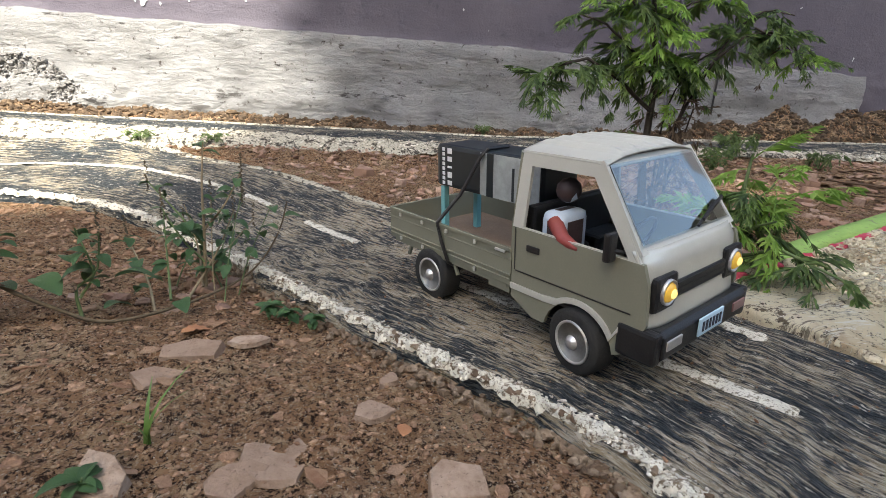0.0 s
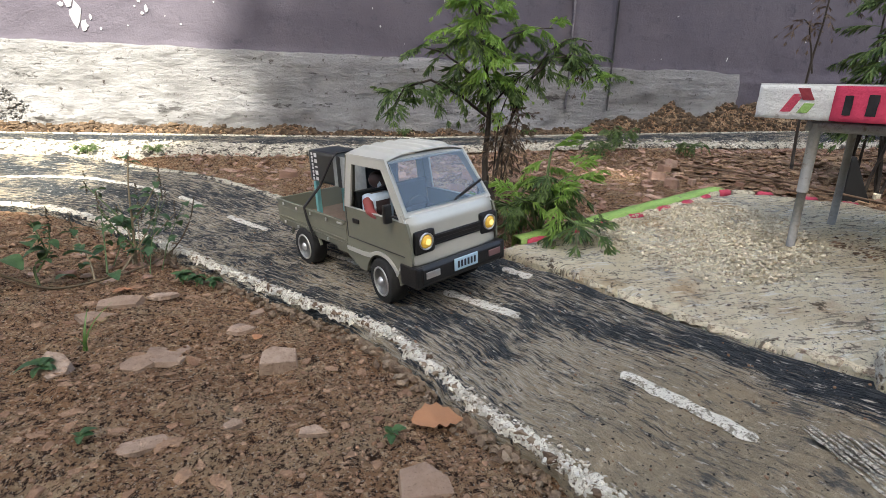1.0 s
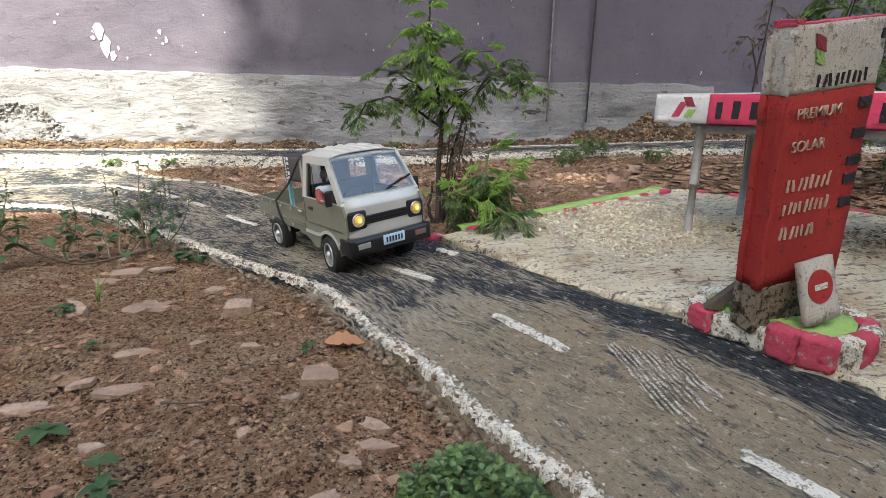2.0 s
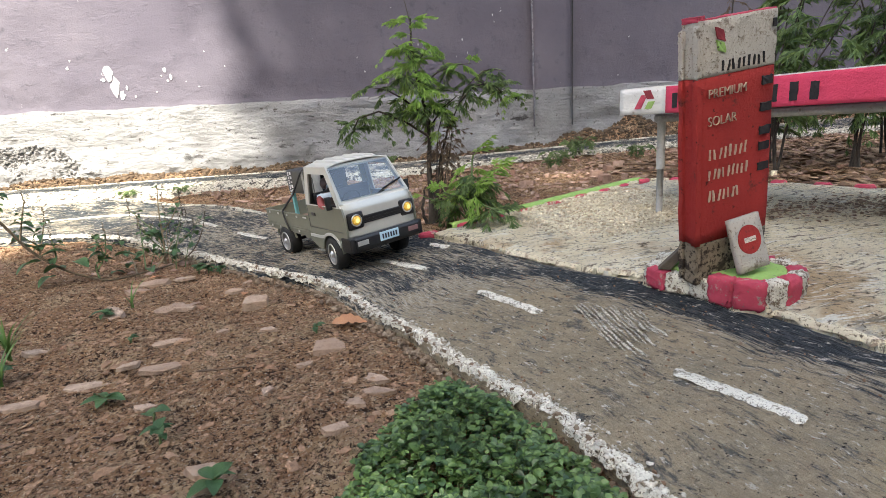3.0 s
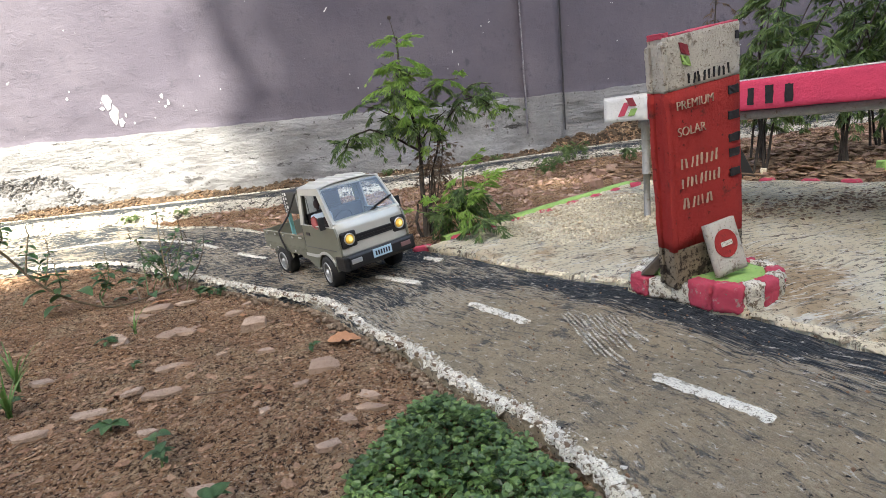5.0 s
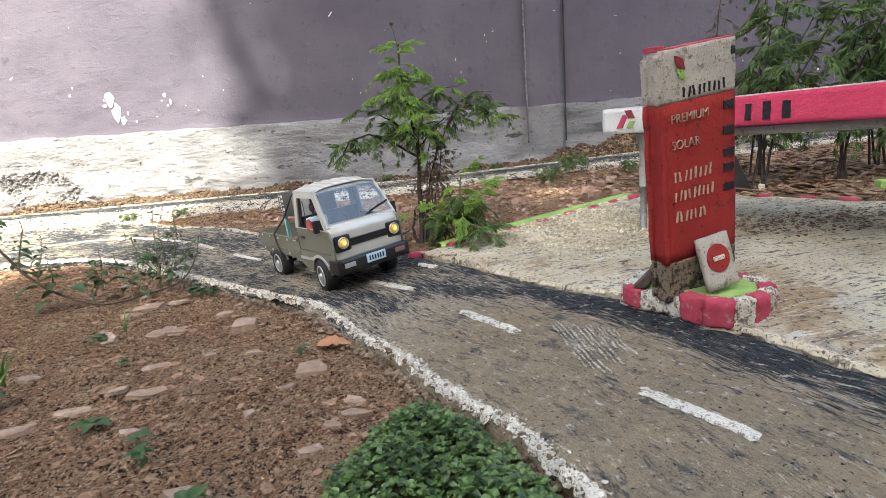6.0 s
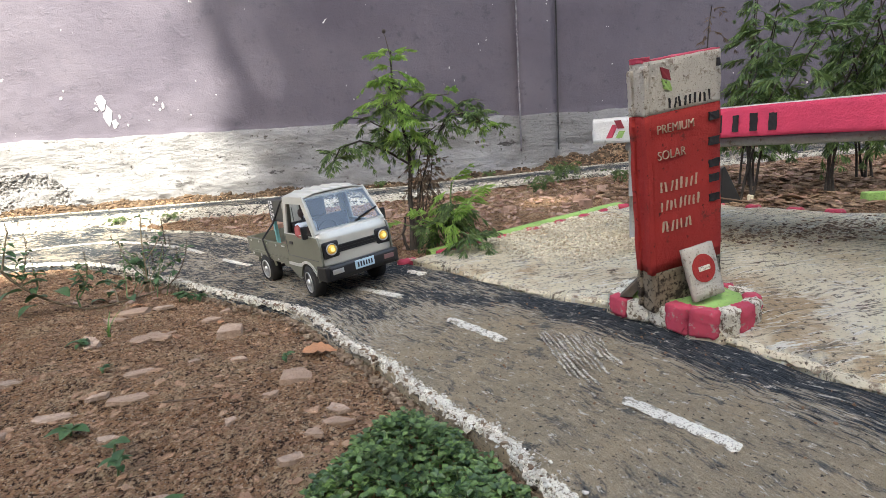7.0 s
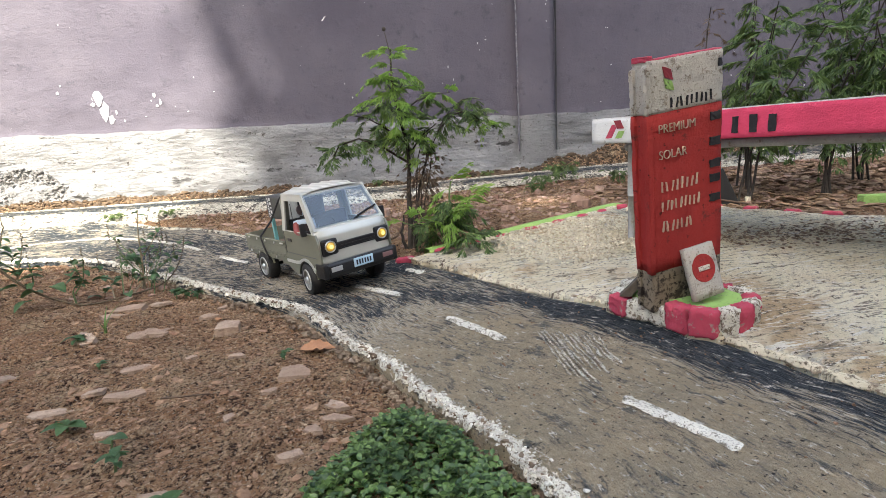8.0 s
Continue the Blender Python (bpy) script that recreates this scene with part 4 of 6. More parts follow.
for dx, dz, w, h, mt in ((.0190, .1935, .0068, .0085, DARK_RED), (.0200, .1850, .0066, .0078, GREEN)):
    bm = rough_box(w, .0012, h, 3, 1, 3, .0005, dx * 999)
    for vert in bm.verts:
        vert.co.z -= .45 * vert.co.x
        vert.co.x -= .25 * (vert.co.z - h / 2)
    bmesh.ops.translate(bm, vec=(dx, -.0006, dz), verts=bm.verts)
    part("emblem_patch", bm, mt, sign)
bm = rough_box(.003, .0012, .006, 2, 1, 3, .0004, 7)
bmesh.ops.translate(bm, vec=(W - .003, -.0006, .196), verts=bm.verts)
part("emblem_patch", bm, BLACK_PAINT, sign)

# kerbed base: painted blocks round a green-topped slab
base = thing("sign_base", pose(0, 0, 0), "low cement base with pink and white painted kerb blocks", "kerb base")
RING = [(.144, .046), (.124, .026), (.128, .003), (.142, -.014), (.146, -.035), (.152, -.056), (.168, -.0715), (.185, -.067), (.203, -.061), (.217, -.050), (.227, -.034), (.228, -.010), (.216, .012), (.192, .030), (.167, .042)]
mid = Vector((sum(p[0] for p in RING) / len(RING), sum(p[1] for p in RING) / len(RING), 0))
def top_slab():
    bm = bmesh.new()
    pts = [Vector((*p, 0)).lerp(mid, .16) for p in RING]
    lo = [bm.verts.new((p.x, p.y, .008)) for p in pts]
    hi = [bm.verts.new((p.x, p.y, .0335 + .0015 * noise.noise(p * 60))) for p in pts]
    c = bm.verts.new((mid.x, mid.y, .0345))
    n = len(pts)
    for i in range(n):
        bm.faces.new((lo[i], lo[(i + 1) % n], hi[(i + 1) % n], hi[i]))
        bm.faces.new((hi[i], hi[(i + 1) % n], c))
    bmesh.ops.subdivide_edges(bm, edges=bm.edges[:], cuts=3, use_grid_fill=True)
    for v in bm.verts:
        v.co += .0010 * noise.noise_vector(v.co * 90)
    return bm
part("green_top", top_slab(), GREEN, base, "worn green painted top", True)
for k, (a, b) in enumerate(zip(RING, RING[1:] + RING[:1])):
    a, b = Vector((*a, 0)), Vector((*b, 0))
    d = b - a
    z0 = .0095
    low_side = k < 4
    bm = rough_box(d.length * 1.04, .014, (.0290 if low_side else .0350) - z0, 9, 5, 8, .0020, k + 10, .0012)
    m = Matrix.Translation(((a.x + b.x) / 2, (a.y + b.y) / 2, z0)) @ Matrix.Rotation(math.atan2(d.y, d.x), 4, 'Z')
    bmesh.ops.transform(bm, matrix=m, verts=bm.verts)
    part("kerb_block", bm, PINK if k in (1, 4, 5, 7, 9, 11, 13) else WHITE_EDGE, base, "", True)
def skirt():
    bm = bmesh.new()
    pts = [Vector((*p, 0)) for p in RING]
    n = len(pts)
    rows = []
    for grow, dz in ((1.13, -.002), (1.09, .0075), (1.02, .0115), (.9, .0135)):
        row = []
        for p in pts:
            q = mid + (p - mid) * (grow + .03 * noise.noise(p * 70))
            row.append(bm.verts.new((q.x, q.y, float(lie(q.x, q.y)) + dz if dz < .012 else dz)))
        rows.append(row)
    for a, b in zip(rows, rows[1:]):
        for i in range(n):
            bm.faces.new((a[i], a[(i + 1) % n], b[(i + 1) % n], b[i]))
    bmesh.ops.subdivide_edges(bm, edges=bm.edges[:], cuts=2, use_grid_fill=True)
    for v in bm.verts:
        v.co += .0012 * noise.noise_vector(v.co * 120)
    return bm
part("cement_skirt", skirt(), CONCRETE, base, "rough cement skirt", True)
# timber wedge behind the slab
wedge = thing("timber_wedge", pose(.124, .014, .030, 0, 0, -32), "dark weathered timber wedge propping the sign", "wedge")
part("wedge_block", prism(bmesh.new(), [(0, 0), (.011, 0), (.031, .026), (.027, .030)], -.007, .007, .0006), TIMBER, wedge)

# small no-entry plate leaning on the sign
NE = Matrix.Translation((.1605, -.0515, .0365)) @ Matrix.Rotation(radians(10), 4, 'Z') @ Matrix.Rotation(radians(-12), 4, 'X') @ Matrix.Rotation(radians(-8), 4, 'Y')
plate = thing("no_entry_sign", NE, "small leaning white plate with red no-entry disc", "sign")
bm = rough_box(.0335, .0045, .0470, 6, 2, 8, .0004, 31)
bmesh.ops.translate(bm, vec=(.0167, .0022, 0), verts=bm.verts)
part("plate_board", bm, SIGN_WHITE, plate, "", True)
bm = lathe(bmesh.new(), [(.0125, -.0008), (.0125, -.0002), (.0125, .0004)], 30)
bmesh.ops.translate(bm, vec=(.0167, 0, .0265), verts=bm.verts)
disc = part("disc", bm, RED, plate, "red painted disc")
part("disc_bar", box(bmesh.new(), (.0167, -.0012, .0265), (.0125, .0008, .0042), .0003), WHITE_EDGE, disc)

# ---------------------------------------------------------------- filling-station canopy
CD = Vector((.4762, -.8793, -.016)).normalized()
CM = Matrix.Translation((.2435, .3235, .1780)) @ Matrix.Rotation(math.atan2(CD.y, CD.x), 4, 'Z') @ Matrix.Rotation(radians(.9), 4, 'Y')
canopy = thing("station_canopy", CM, "model fuel station canopy with pink fascia on grey pipe legs", "canopy")
def fascia(name, x0, x1, material, seed, label=""):
    bm = rough_box(x1 - x0, .006, .0355, max(4, int((x1 - x0) / .008)), 2, 6, .0006, seed)
    bmesh.ops.translate(bm, vec=((x0 + x1) / 2, .001, 0), verts=bm.verts)
    return part(name, bm, material, canopy, label, True)
fascia("fascia_white", 0, .072, BRIGHT_WHITE, 41, "white fascia end with emblem patches")
fascia("fascia_pink", .0722, .56, HOT_PINK, 42, "bright pink painted fascia")
part("fascia_top_edge", box(bmesh.new(), (.28, .0012, .0362), (.56, .0058, .0016), .0004), BRIGHT_WHITE, canopy)
for x, z, w, h, mt in ((.035, .0105, .010, .019, PINK), (.047, .0235, .011, .012, DARK_RED), (.049, .010, .010, .010, GREEN)):
    bm = rough_box(w, .0012, h, 3, 1, 3, .0005, x * 777)
    for vert in bm.verts:
        vert.co.x += (.55 if mt is not DARK_RED else -.55) * (vert.co.z - h / 2)
    bmesh.ops.translate(bm, vec=(x, -.0026, z - .003), verts=bm.verts)
    part("emblem_patch", bm, mt, canopy)
for k in range(9):
    bm = rough_box(.0085 if k % 3 else .0068, .0013, .0195 + .0012 * (k % 2), 4, 1, 5, .0006, 90 + k)
    bmesh.ops.translate(bm, vec=(.086 + .0205 * k, -.0026, .0065), verts=bm.verts)
    part("word_bar", bm, BLACK_PAINT, canopy, "black painted bar")
inv = CM.inverted()
def local(x, y, z):
    return inv @ Vector((x, y, z))
def pipe(points, r, name, label=""):
    bm = tube(bmesh.new(), [local(*p) for p in points], r, 12)
    part(name, bm, PIPE, canopy, label, True)
pipe([(.284, .279, float(lie(.284, .279)) + .002), (.284, .279, .100)], .0047, "leg")
pipe([(.284, .279, .098), (.284, .279, .1735)], .0058, "leg_sleeve")
pipe([(.417, .351, float(lie(.417, .351)) + .002), (.417, .351, .168)], .0047, "leg")
e1 = (.284 + .22, .279 - .406)
pipe([(*e1, float(lie(*e1)) + .002), (*e1, .165)], .0047, "leg")
e2 = (.417 + .22, .351 - .406)
pipe([(*e2, float(lie(*e2)) + .002), (*e2, .165)], .0047, "leg")
pipe([(.280, .287, .1705), (.52, -.156, .1655)], .0056, "beam")
pipe([(.413, .359, .1685), (.653, -.084, .1635)], .0056, "beam")
pipe([(.284, .279, .1705), (.417, .351, .1695)], .0056, "beam")
pipe([(.504, -.127, .1655), (.637, -.055, .1645)], .0056, "beam")
bm = bmesh.new()
vs = [bm.verts.new(local(*p)) for p in ((.262, .312, .1785), (.430, .398, .1765), (.690, -.082, .1715), (.522, -.168, .1735))]
bm.faces.new(vs)
part("roof_board", thicken(bm, .004), BARE, canopy, "grey cement roof board")

# ---------------------------------------------------------------- kerb of the forecourt: green strip and pink and white pieces
kerb = thing("forecourt_kerb", pose(0, 0, 0), "low forecourt kerb painted green with pink and white pieces", "kerb", kind="structure")
kerb.name = "trim_kerb"
def kerb_strip():
    line = KERB_LINE[10:]
    t = np.gradient(line, axis=0)
    t /= np.hypot(*t.T)[:, None]
    sd = np.stack([-t[:, 1], t[:, 0]], 1)
    w = np.interp(np.linspace(0, 1, len(line)), [0, .25, 1], [.018, .022, .026])
    rows = []
    for off, dz in ((.006, -.006), (.0065, .0095), (.5, .0115), (1, .010), (1.02, -.012)):
        q = line + sd * (off if off < .1 else off * w[:, None] + .006)
        z = lie(q[:, 0], q[:, 1]) + dz + .0006 * fbm(q[:, 0], q[:, 1], .01, 2, 3)
        rows.append(np.column_stack([q, z]))
    P = np.stack(rows, 1)
    return from_arrays("green_strip", P.reshape(-1, 3), grid_faces(len(line), 5), GREEN)
gs = kerb_strip()
gs.parent = kerb
full = curve(np.vstack([KERB_LINE[::6], BACK_LINE[::9]]), 420)
s_len = np.concatenate([[0], np.cumsum(np.hypot(*np.diff(full, axis=0).T))])
pos, k = .004, 0
rng = random.Random(12)
while pos < s_len[-1] - .35:
    ln = rng.uniform(.026, .040)
    if not (k % 2 and pos < .05) and not (pos > .56 and (k % 2 or rng.random() < .3)):
        x, y = np.interp(pos + ln / 2, s_len, full[:, 0]), np.interp(pos + ln / 2, s_len, full[:, 1])
        dx = np.interp(pos + ln, s_len, full[:, 0]) - np.interp(pos, s_len, full[:, 0])
        dy = np.interp(pos + ln, s_len, full[:, 1]) - np.interp(pos, s_len, full[:, 1])
        bm = rough_box(ln * .97, .012, .0145, 6, 3, 3, .0013, k + 60, .002)
        m = Matrix.Translation((x, y, float(lie(x, y)) - .004)) @ Matrix.Rotation(math.atan2(dy, dx), 4, 'Z')
        bmesh.ops.transform(bm, matrix=m, verts=bm.verts)
        part("kerb_piece", bm, PINK if k % 2 == 0 else CREAM, kerb, "", True)
    pos += ln
    k += 1

# pilaster and dark conduit on the wall
def pilaster():
    bm = rough_box(.127, .016, 2.65, 6, 1, 120, .0014, 77, .002)
    bmesh.ops.translate(bm, vec=(.4885, 1.263, -.05), verts=bm.verts)
    return part("wall_pilaster", bm, WALL, None, "", True)
pil = pilaster()
bm = rough_box(.006, .006, 2.2, 1, 1, 160, .0016, 78, .001)
bmesh.ops.translate(bm, vec=(.4255, 1.2555, .17), verts=bm.verts)
part("worn_edge", bm, plain("worn_pale_edge", (.24, .23, .25), .9, 0, .3, 90, .0006, (.11, .10, .12), .52), pil, "pale worn corner of the pilaster", True)
tagged(pil, "flat painted pilaster standing proud of the garden wall", "pilaster", kind="structure")
conduit = thing("conduit", pose(.5575, 1.2585, .17), "thin dark conduit running up the garden wall", "conduit")
part("conduit_pipe", tube(bmesh.new(), [(0, 0, 0), (.002, 0, .4), (-.002, 0, .9), (0, 0, 2.4)], .0026, 8), BLACK_PAINT, conduit, "", True)

# ---------------------------------------------------------------- stones and clods
def stone_material(name, a, b, c):
    m, nt, p = shader(name)
    v = coords(nt)
    g = nt.nodes.new("ShaderNodeNewGeometry")
    oi = nt.nodes.new("ShaderNodeObjectInfo")
    add = node(nt, "Math", operation='ADD')
    nt.links.new(g.outputs["Random Per Island"], add.inputs[0])
    nt.links.new(oi.outputs["Random"], add.inputs[1])
    fr = node(nt, "Math", operation='FRACT')
    nt.links.new(add.outputs[0], fr.inputs[0])
    col = mixer(nt, fr.outputs[0], a, b)
    col = mixer(nt, noisy(nt, v, 90, 6, .7, .42, .66), col, c)
    col = mixer(nt, noisy(nt, v, 420, 5, .7, .60, .70), col, tuple(x * .5 for x in a))
    nt.links.new(col, p.inputs["Base Color"])
    p.inputs["Roughness"].default_value = .92
    p.inputs["Specular IOR Level"].default_value = .12
    relief(nt, p, [(noisy(nt, v, 160, 6, .7, .3, .7), .002), (noisy(nt, v, 700, 4, .7, .3, .7), .0007)], .7)
    return m
STONE = stone_material("brown_slate", (.34, .235, .170), (.49, .365, .275), (.30, .205, .145))
CLOD = stone_material("dirt_clods", (.22, .118, .072), (.38, .248, .162), (.31, .19, .12))
CRUST = stone_material("crumbled_cement", (.11, .070, .046), (.36, .28, .20), (.21, .145, .10))
BANK = stone_material("bank_soil", (.040, .028, .021), (.185, .130, .085), (.10, .07, .048))
RUBBLE = stone_material("red_rubble", (.25, .135, .095), (.46, .33, .26), (.30, .19, .14))
PEBBLE = stone_material("cream_pebbles", (.34, .27, .17), (.92, .84, .66), (.62, .53, .38))
LITTER = stone_material("leaf_litter", (.07, .040, .024), (.44, .30, .19), (.20, .125, .08))

def gz1(x, y):
    return float(ground_z(np.array([x]), np.array([y]))[0])

def stone_mesh(sx, sy, h, seed, flat=.93):
    rng = random.Random(seed)
    bm = bmesh.new()
    n = rng.randint(5, 7)
    ang = sorted((k + rng.uniform(-.32, .32)) * 2 * math.pi / n for k in range(n))
    rad = [rng.uniform(.66, 1.2) for _ in ang]
    lo = [bm.verts.new((sx / 2 * r * math.cos(a), sy / 2 * r * math.sin(a), -h * .6)) for a, r in zip(ang, rad)]
    hi = [bm.verts.new((sx / 2 * r * flat * math.cos(a) + rng.uniform(-.04, .04) * sx, sy / 2 * r * flat * math.sin(a), h * rng.uniform(.75, 1.0))) for a, r in zip(ang, rad)]
    bm.faces.new(list(reversed(lo)))
    top = bm.faces.new(hi)
    for i in range(n):
        bm.faces.new((lo[i], lo[(i + 1) % n], hi[(i + 1) % n], hi[i]))
    bmesh.ops.bevel(bm, geom=bm.edges[:], offset=min(h, sx) * .06, segments=1, affect='EDGES', clamp_overlap=True)
    bmesh.ops.triangulate(bm, faces=[f for f in bm.faces if len(f.verts) > 4])
    bmesh.ops.subdivide_edges(bm, edges=[e for e in bm.edges if e.calc_length() > sx * .2], cuts=2, use_grid_fill=True)
    for v in bm.verts:
        v.co += noise.noise_vector(v.co * (5 / sx) + Vector((seed, 0, 0))) * min(sx * .016, h * .18)
    return bm

def stone(x, y, sx, sy, h, rot, seed, tilt=(0, 0), mat=STONE, label="flat angular brown stone lying on red soil", lift=0.0):
    ob = part("stone", stone_mesh(sx, sy, h * .62, seed), mat)
    ob.matrix_world = pose(x, y, gz1(x, y) + h * .22 + lift, tilt[0], tilt[1], rot)
    return tagged(ob, label, "stone", "stones in the soil")

STONES = [(-.279, .152, .034, .030, .012, 25, 1, (4, -3)), (-.193, .017, .040, .031, .008, 10, 2, (3, 2)), (-.330, .005, .034, .022, .007, 5, 3, (2, 6)),
          (-.319, -.057, .018, .013, .006, 12, 4, (0, 4)), (-.378, .166, .032, .022, .006, 30, 5, (8, 0)), (-.347, .071, .034, .014, .006, 15, 6, (4, 0)),
          (-.362, .022, .022, .014, .006, 40, 7, (0, 5)), (-.390, .002, .042, .018, .006, 8, 8, (3, 3)), (-.150, -.078, .026, .012, .005, -18, 9, (0, 0)),
          (-.178, -.118, .020, .013, .006, 20, 10, (2, 4)), (-.166, -.092, .012, .018, .006, 60, 11, (0, 0)), (-.155, -.053, .030, .014, .005, -25, 12, (3, 0)),
          (-.364, .178, .044, .036, .007, 70, 13, (2, 5)), (-.431, .285, .046, .030, .010, 15, 14, (5, -4)), (-.441, .252, .034, .020, .006, 35, 15, (6, 4)),
          (-.433, .168, .036, .024, .012, -40, 16, (10, 8)), (-.315, .214, .022, .018, .006, 0, 17, (0, 0)), (-.253, -.146, .030, .016, .007, 20, 18, (0, 6)),
          (-.275, -.180, .030, .020, .008, 40, 19, (6, 0)), (-.422, -.024, .030, .018, .007, 15, 20, (0, 0)), (-.300, .083, .016, .010, .005, 33, 21, (0, 0)),
          (-.252, .062, .020, .012, .005, -10, 22, (0, 0)), (-.305, .245, .020, .014, .006, 50, 23, (0, 0)), (-.470, .09, .030, .02, .007, 20, 24, (0, 4)),
          (-.235, -.05, .014, .010, .005, 70, 25, (0, 0)), (-.21, -.012, .016, .010, .005, 15, 26, (0, 0)), (-.40, .30, .026, .016, .006, 10, 27, (0, 0))]
for x, y, sx, sy, h, r, sd, tl in STONES:
    stone(x, y, sx * 1.06, sy * 1.06, h if sd == 1 else h * .62, r, sd, tl)

ICO_V = np.array([(0, -.526, .851), (0, .526, .851), (0, -.526, -.851), (0, .526, -.851), (-.526, .851, 0), (.526, .851, 0), (-.526, -.851, 0), (.526, -.851, 0), (.851, 0, .526), (-.851, 0, .526), (.851, 0, -.526), (-.851, 0, -.526)])
ICO_F = np.array([(0, 8, 1), (0, 1, 9), (1, 8, 5), (1, 5, 4), (1, 4, 9), (0, 9, 6), (0, 6, 7), (0, 7, 8), (8, 7, 10), (8, 10, 5), (5, 10, 3), (5, 3, 4), (4, 3, 11), (4, 11, 9), (9, 11, 6), (6, 11, 2), (6, 2, 7), (7, 2, 10), (10, 2, 3), (3, 2, 11)])

def scatter(name, x, y, z, size, flat, material, seed, label, category, power=1.0):
    """Small irregular lumps, one mesh of stuff."""
    rng = np.random.RandomState(seed)
    n = len(x)
    jit = 1 + .42 * (rng.rand(n, 12, 1) - .5) * 2
    v = ICO_V[None] * jit
    sc = size[:, None] * np.stack([rng.uniform(.75, 1.35, n), rng.uniform(.6, 1.0, n), flat * rng.uniform(.7, 1.2, n)], 1)
    v = v * sc[:, None] / 2
    a, b = rng.uniform(0, 6.28, n), rng.uniform(-.35, .35, n)
    tx, tz = v[..., 0] * np.cos(b)[:, None] - v[..., 2] * np.sin(b)[:, None], v[..., 0] * np.sin(b)[:, None] + v[..., 2] * np.cos(b)[:, None]
    rx, ry = tx * np.cos(a)[:, None] - v[..., 1] * np.sin(a)[:, None], tx * np.sin(a)[:, None] + v[..., 1] * np.cos(a)[:, None]
    V = np.stack([rx + x[:, None], ry + y[:, None], tz + z[:, None] + (size * flat * .16)[:, None]], -1).reshape(-1, 3)
    F = (ICO_F[None] + 12 * np.arange(n)[:, None, None]).reshape(-1, 3)
    ob = from_arrays(name, V, F, material, shade=False)
    return tagged(ob, label, category, kind="stuff")

def on_dirt(n, x0, x1, y0, y1, seed, margin=.004):
    rng = np.random.RandomState(seed)
    x, y = rng.uniform(x0, x1, n), rng.uniform(y0, y1, n)
    ok = ~(inside(x, y, ROAD_RING) | inside(x, y, APRON_RING) | inside(x, y, FAR_RING))
    ok &= (near(x, y, ROAD_L[::6]) > margin) & (near(x, y, ROAD_R[::6]) > margin)
    return x[ok], y[ok]

rs = np.random.RandomState(3)
x, y = on_dirt(48000, -.62, -.02, -.26, .46, 21)
scatter("soil_crumbs", x, y, ground_z(x, y), .0007 + .0032 * rs.rand(len(x)) ** 4.2, .6, CLOD, 22, "small crumbs and clods of dry red soil", "soil")
x, y = on_dirt(750, -.60, -.04, -.24, .46, 23)
scatter("soil_clods", x, y, ground_z(x, y), .003 + .010 * rs.rand(len(x)) ** 3, .24, CLOD, 24, "flat crusts of dry red soil", "soil")
x, y = on_dirt(900, -.60, -.03, -.24, .46, 61)
scatter("soil_flakes", x, y, ground_z(x, y), .0030 + .009 * rs.rand(len(x)) ** 2.6, .13, CLOD, 62, "thin flaky crusts of dry soil lying flat", "soil")
x, y = on_dirt(4200, -.55, 1.3, .36, 1.02, 25)
scatter("rubble", x, y, ground_z(x, y), .004 + .016 * rs.rand(len(x)) ** 2.2, .45, RUBBLE, 26, "broken red rubble and stone chips on the soil", "rubble")
x, y = on_dirt(6500, -1.4, 1.5, 1.205, 1.27, 27)
scatter("bank_rubble", x, y, ground_z(x, y), .004 + .013 * rs.rand(len(x)) ** 2.4, .7, BANK, 28, "crumbling soil and stones at the foot of the wall", "rubble")
x, y = on_dirt(1600, -1.3, -.45, .40, .68, 29)
scatter("soil_crumbs", x, y, ground_z(x, y), .003 + .008 * rs.rand(len(x)) ** 2, .6, CLOD, 30, "crumbs of dry soil beside the bend", "soil")
x = rs.uniform(-1.6, -.88, 7000)
y = 1.267 + .003 * rs.randn(7000)
scatter("cement_lumps", x, y, .080 + .12 * rs.rand(7000) ** 1.3 * smooth(-.86, -1.06, x), .003 + .009 * rs.rand(7000) ** 2.5, .8, stone_material("grey_cement_lumps", (.16, .155, .15), (.25, .24, .235), (.19, .182, .178)), 47, "rough grey cement lumps heaped against the wall's foot", "rubble")
# gravel on the forecourt
GRAVEL = np.array([(.085, .30), (.10, .375), (.177, .430), (.304, .455), (.36, .40), (.30, .27), (.205, .200), (.135, .215)])
x, y = rs.uniform(.07, .38, 4600), rs.uniform(.18, .47, 4600)
fade = near(x, y, np.vstack([GRAVEL, GRAVEL[:1]]))
ins = inside(x, y, GRAVEL)
ok = (ins | (fade < .03 * rs.rand(len(x)))) & inside(x, y, APRON_RING)
x, y = x[ok], y[ok]
scatter("gravel", x, y, lie(x, y) + .0095, .0018 + .0040 * rs.rand(len(x)) ** 1.6, .75, PEBBLE, 32, "patch of small cream gravel on the forecourt", "gravel")
# crumbled rim chips and grit along the road's dirt side
k = rs.randint(150, 610, 2800)
x, y = ROAD_L[k, 0] - .006 + .005 * rs.randn(len(k)), ROAD_L[k, 1] - .004 + .006 * rs.randn(len(k))
scatter("rim_chips", x, y, np.where(inside(x, y, ROAD_RING), lie(x, y) + .0035, ground_z(x, y) + .002), .0016 + .0062 * rs.rand(len(k)) ** 2.6, .7, CRUST, 34, "crumbled chips of limewashed cement along the rim", "rubble")
k = rs.randint(0, 255, 1500)
x, y = FAR_S[k, 0] + .02 * rs.randn(len(k)), FAR_S[k, 1] - .055 + .010 * rs.randn(len(k))
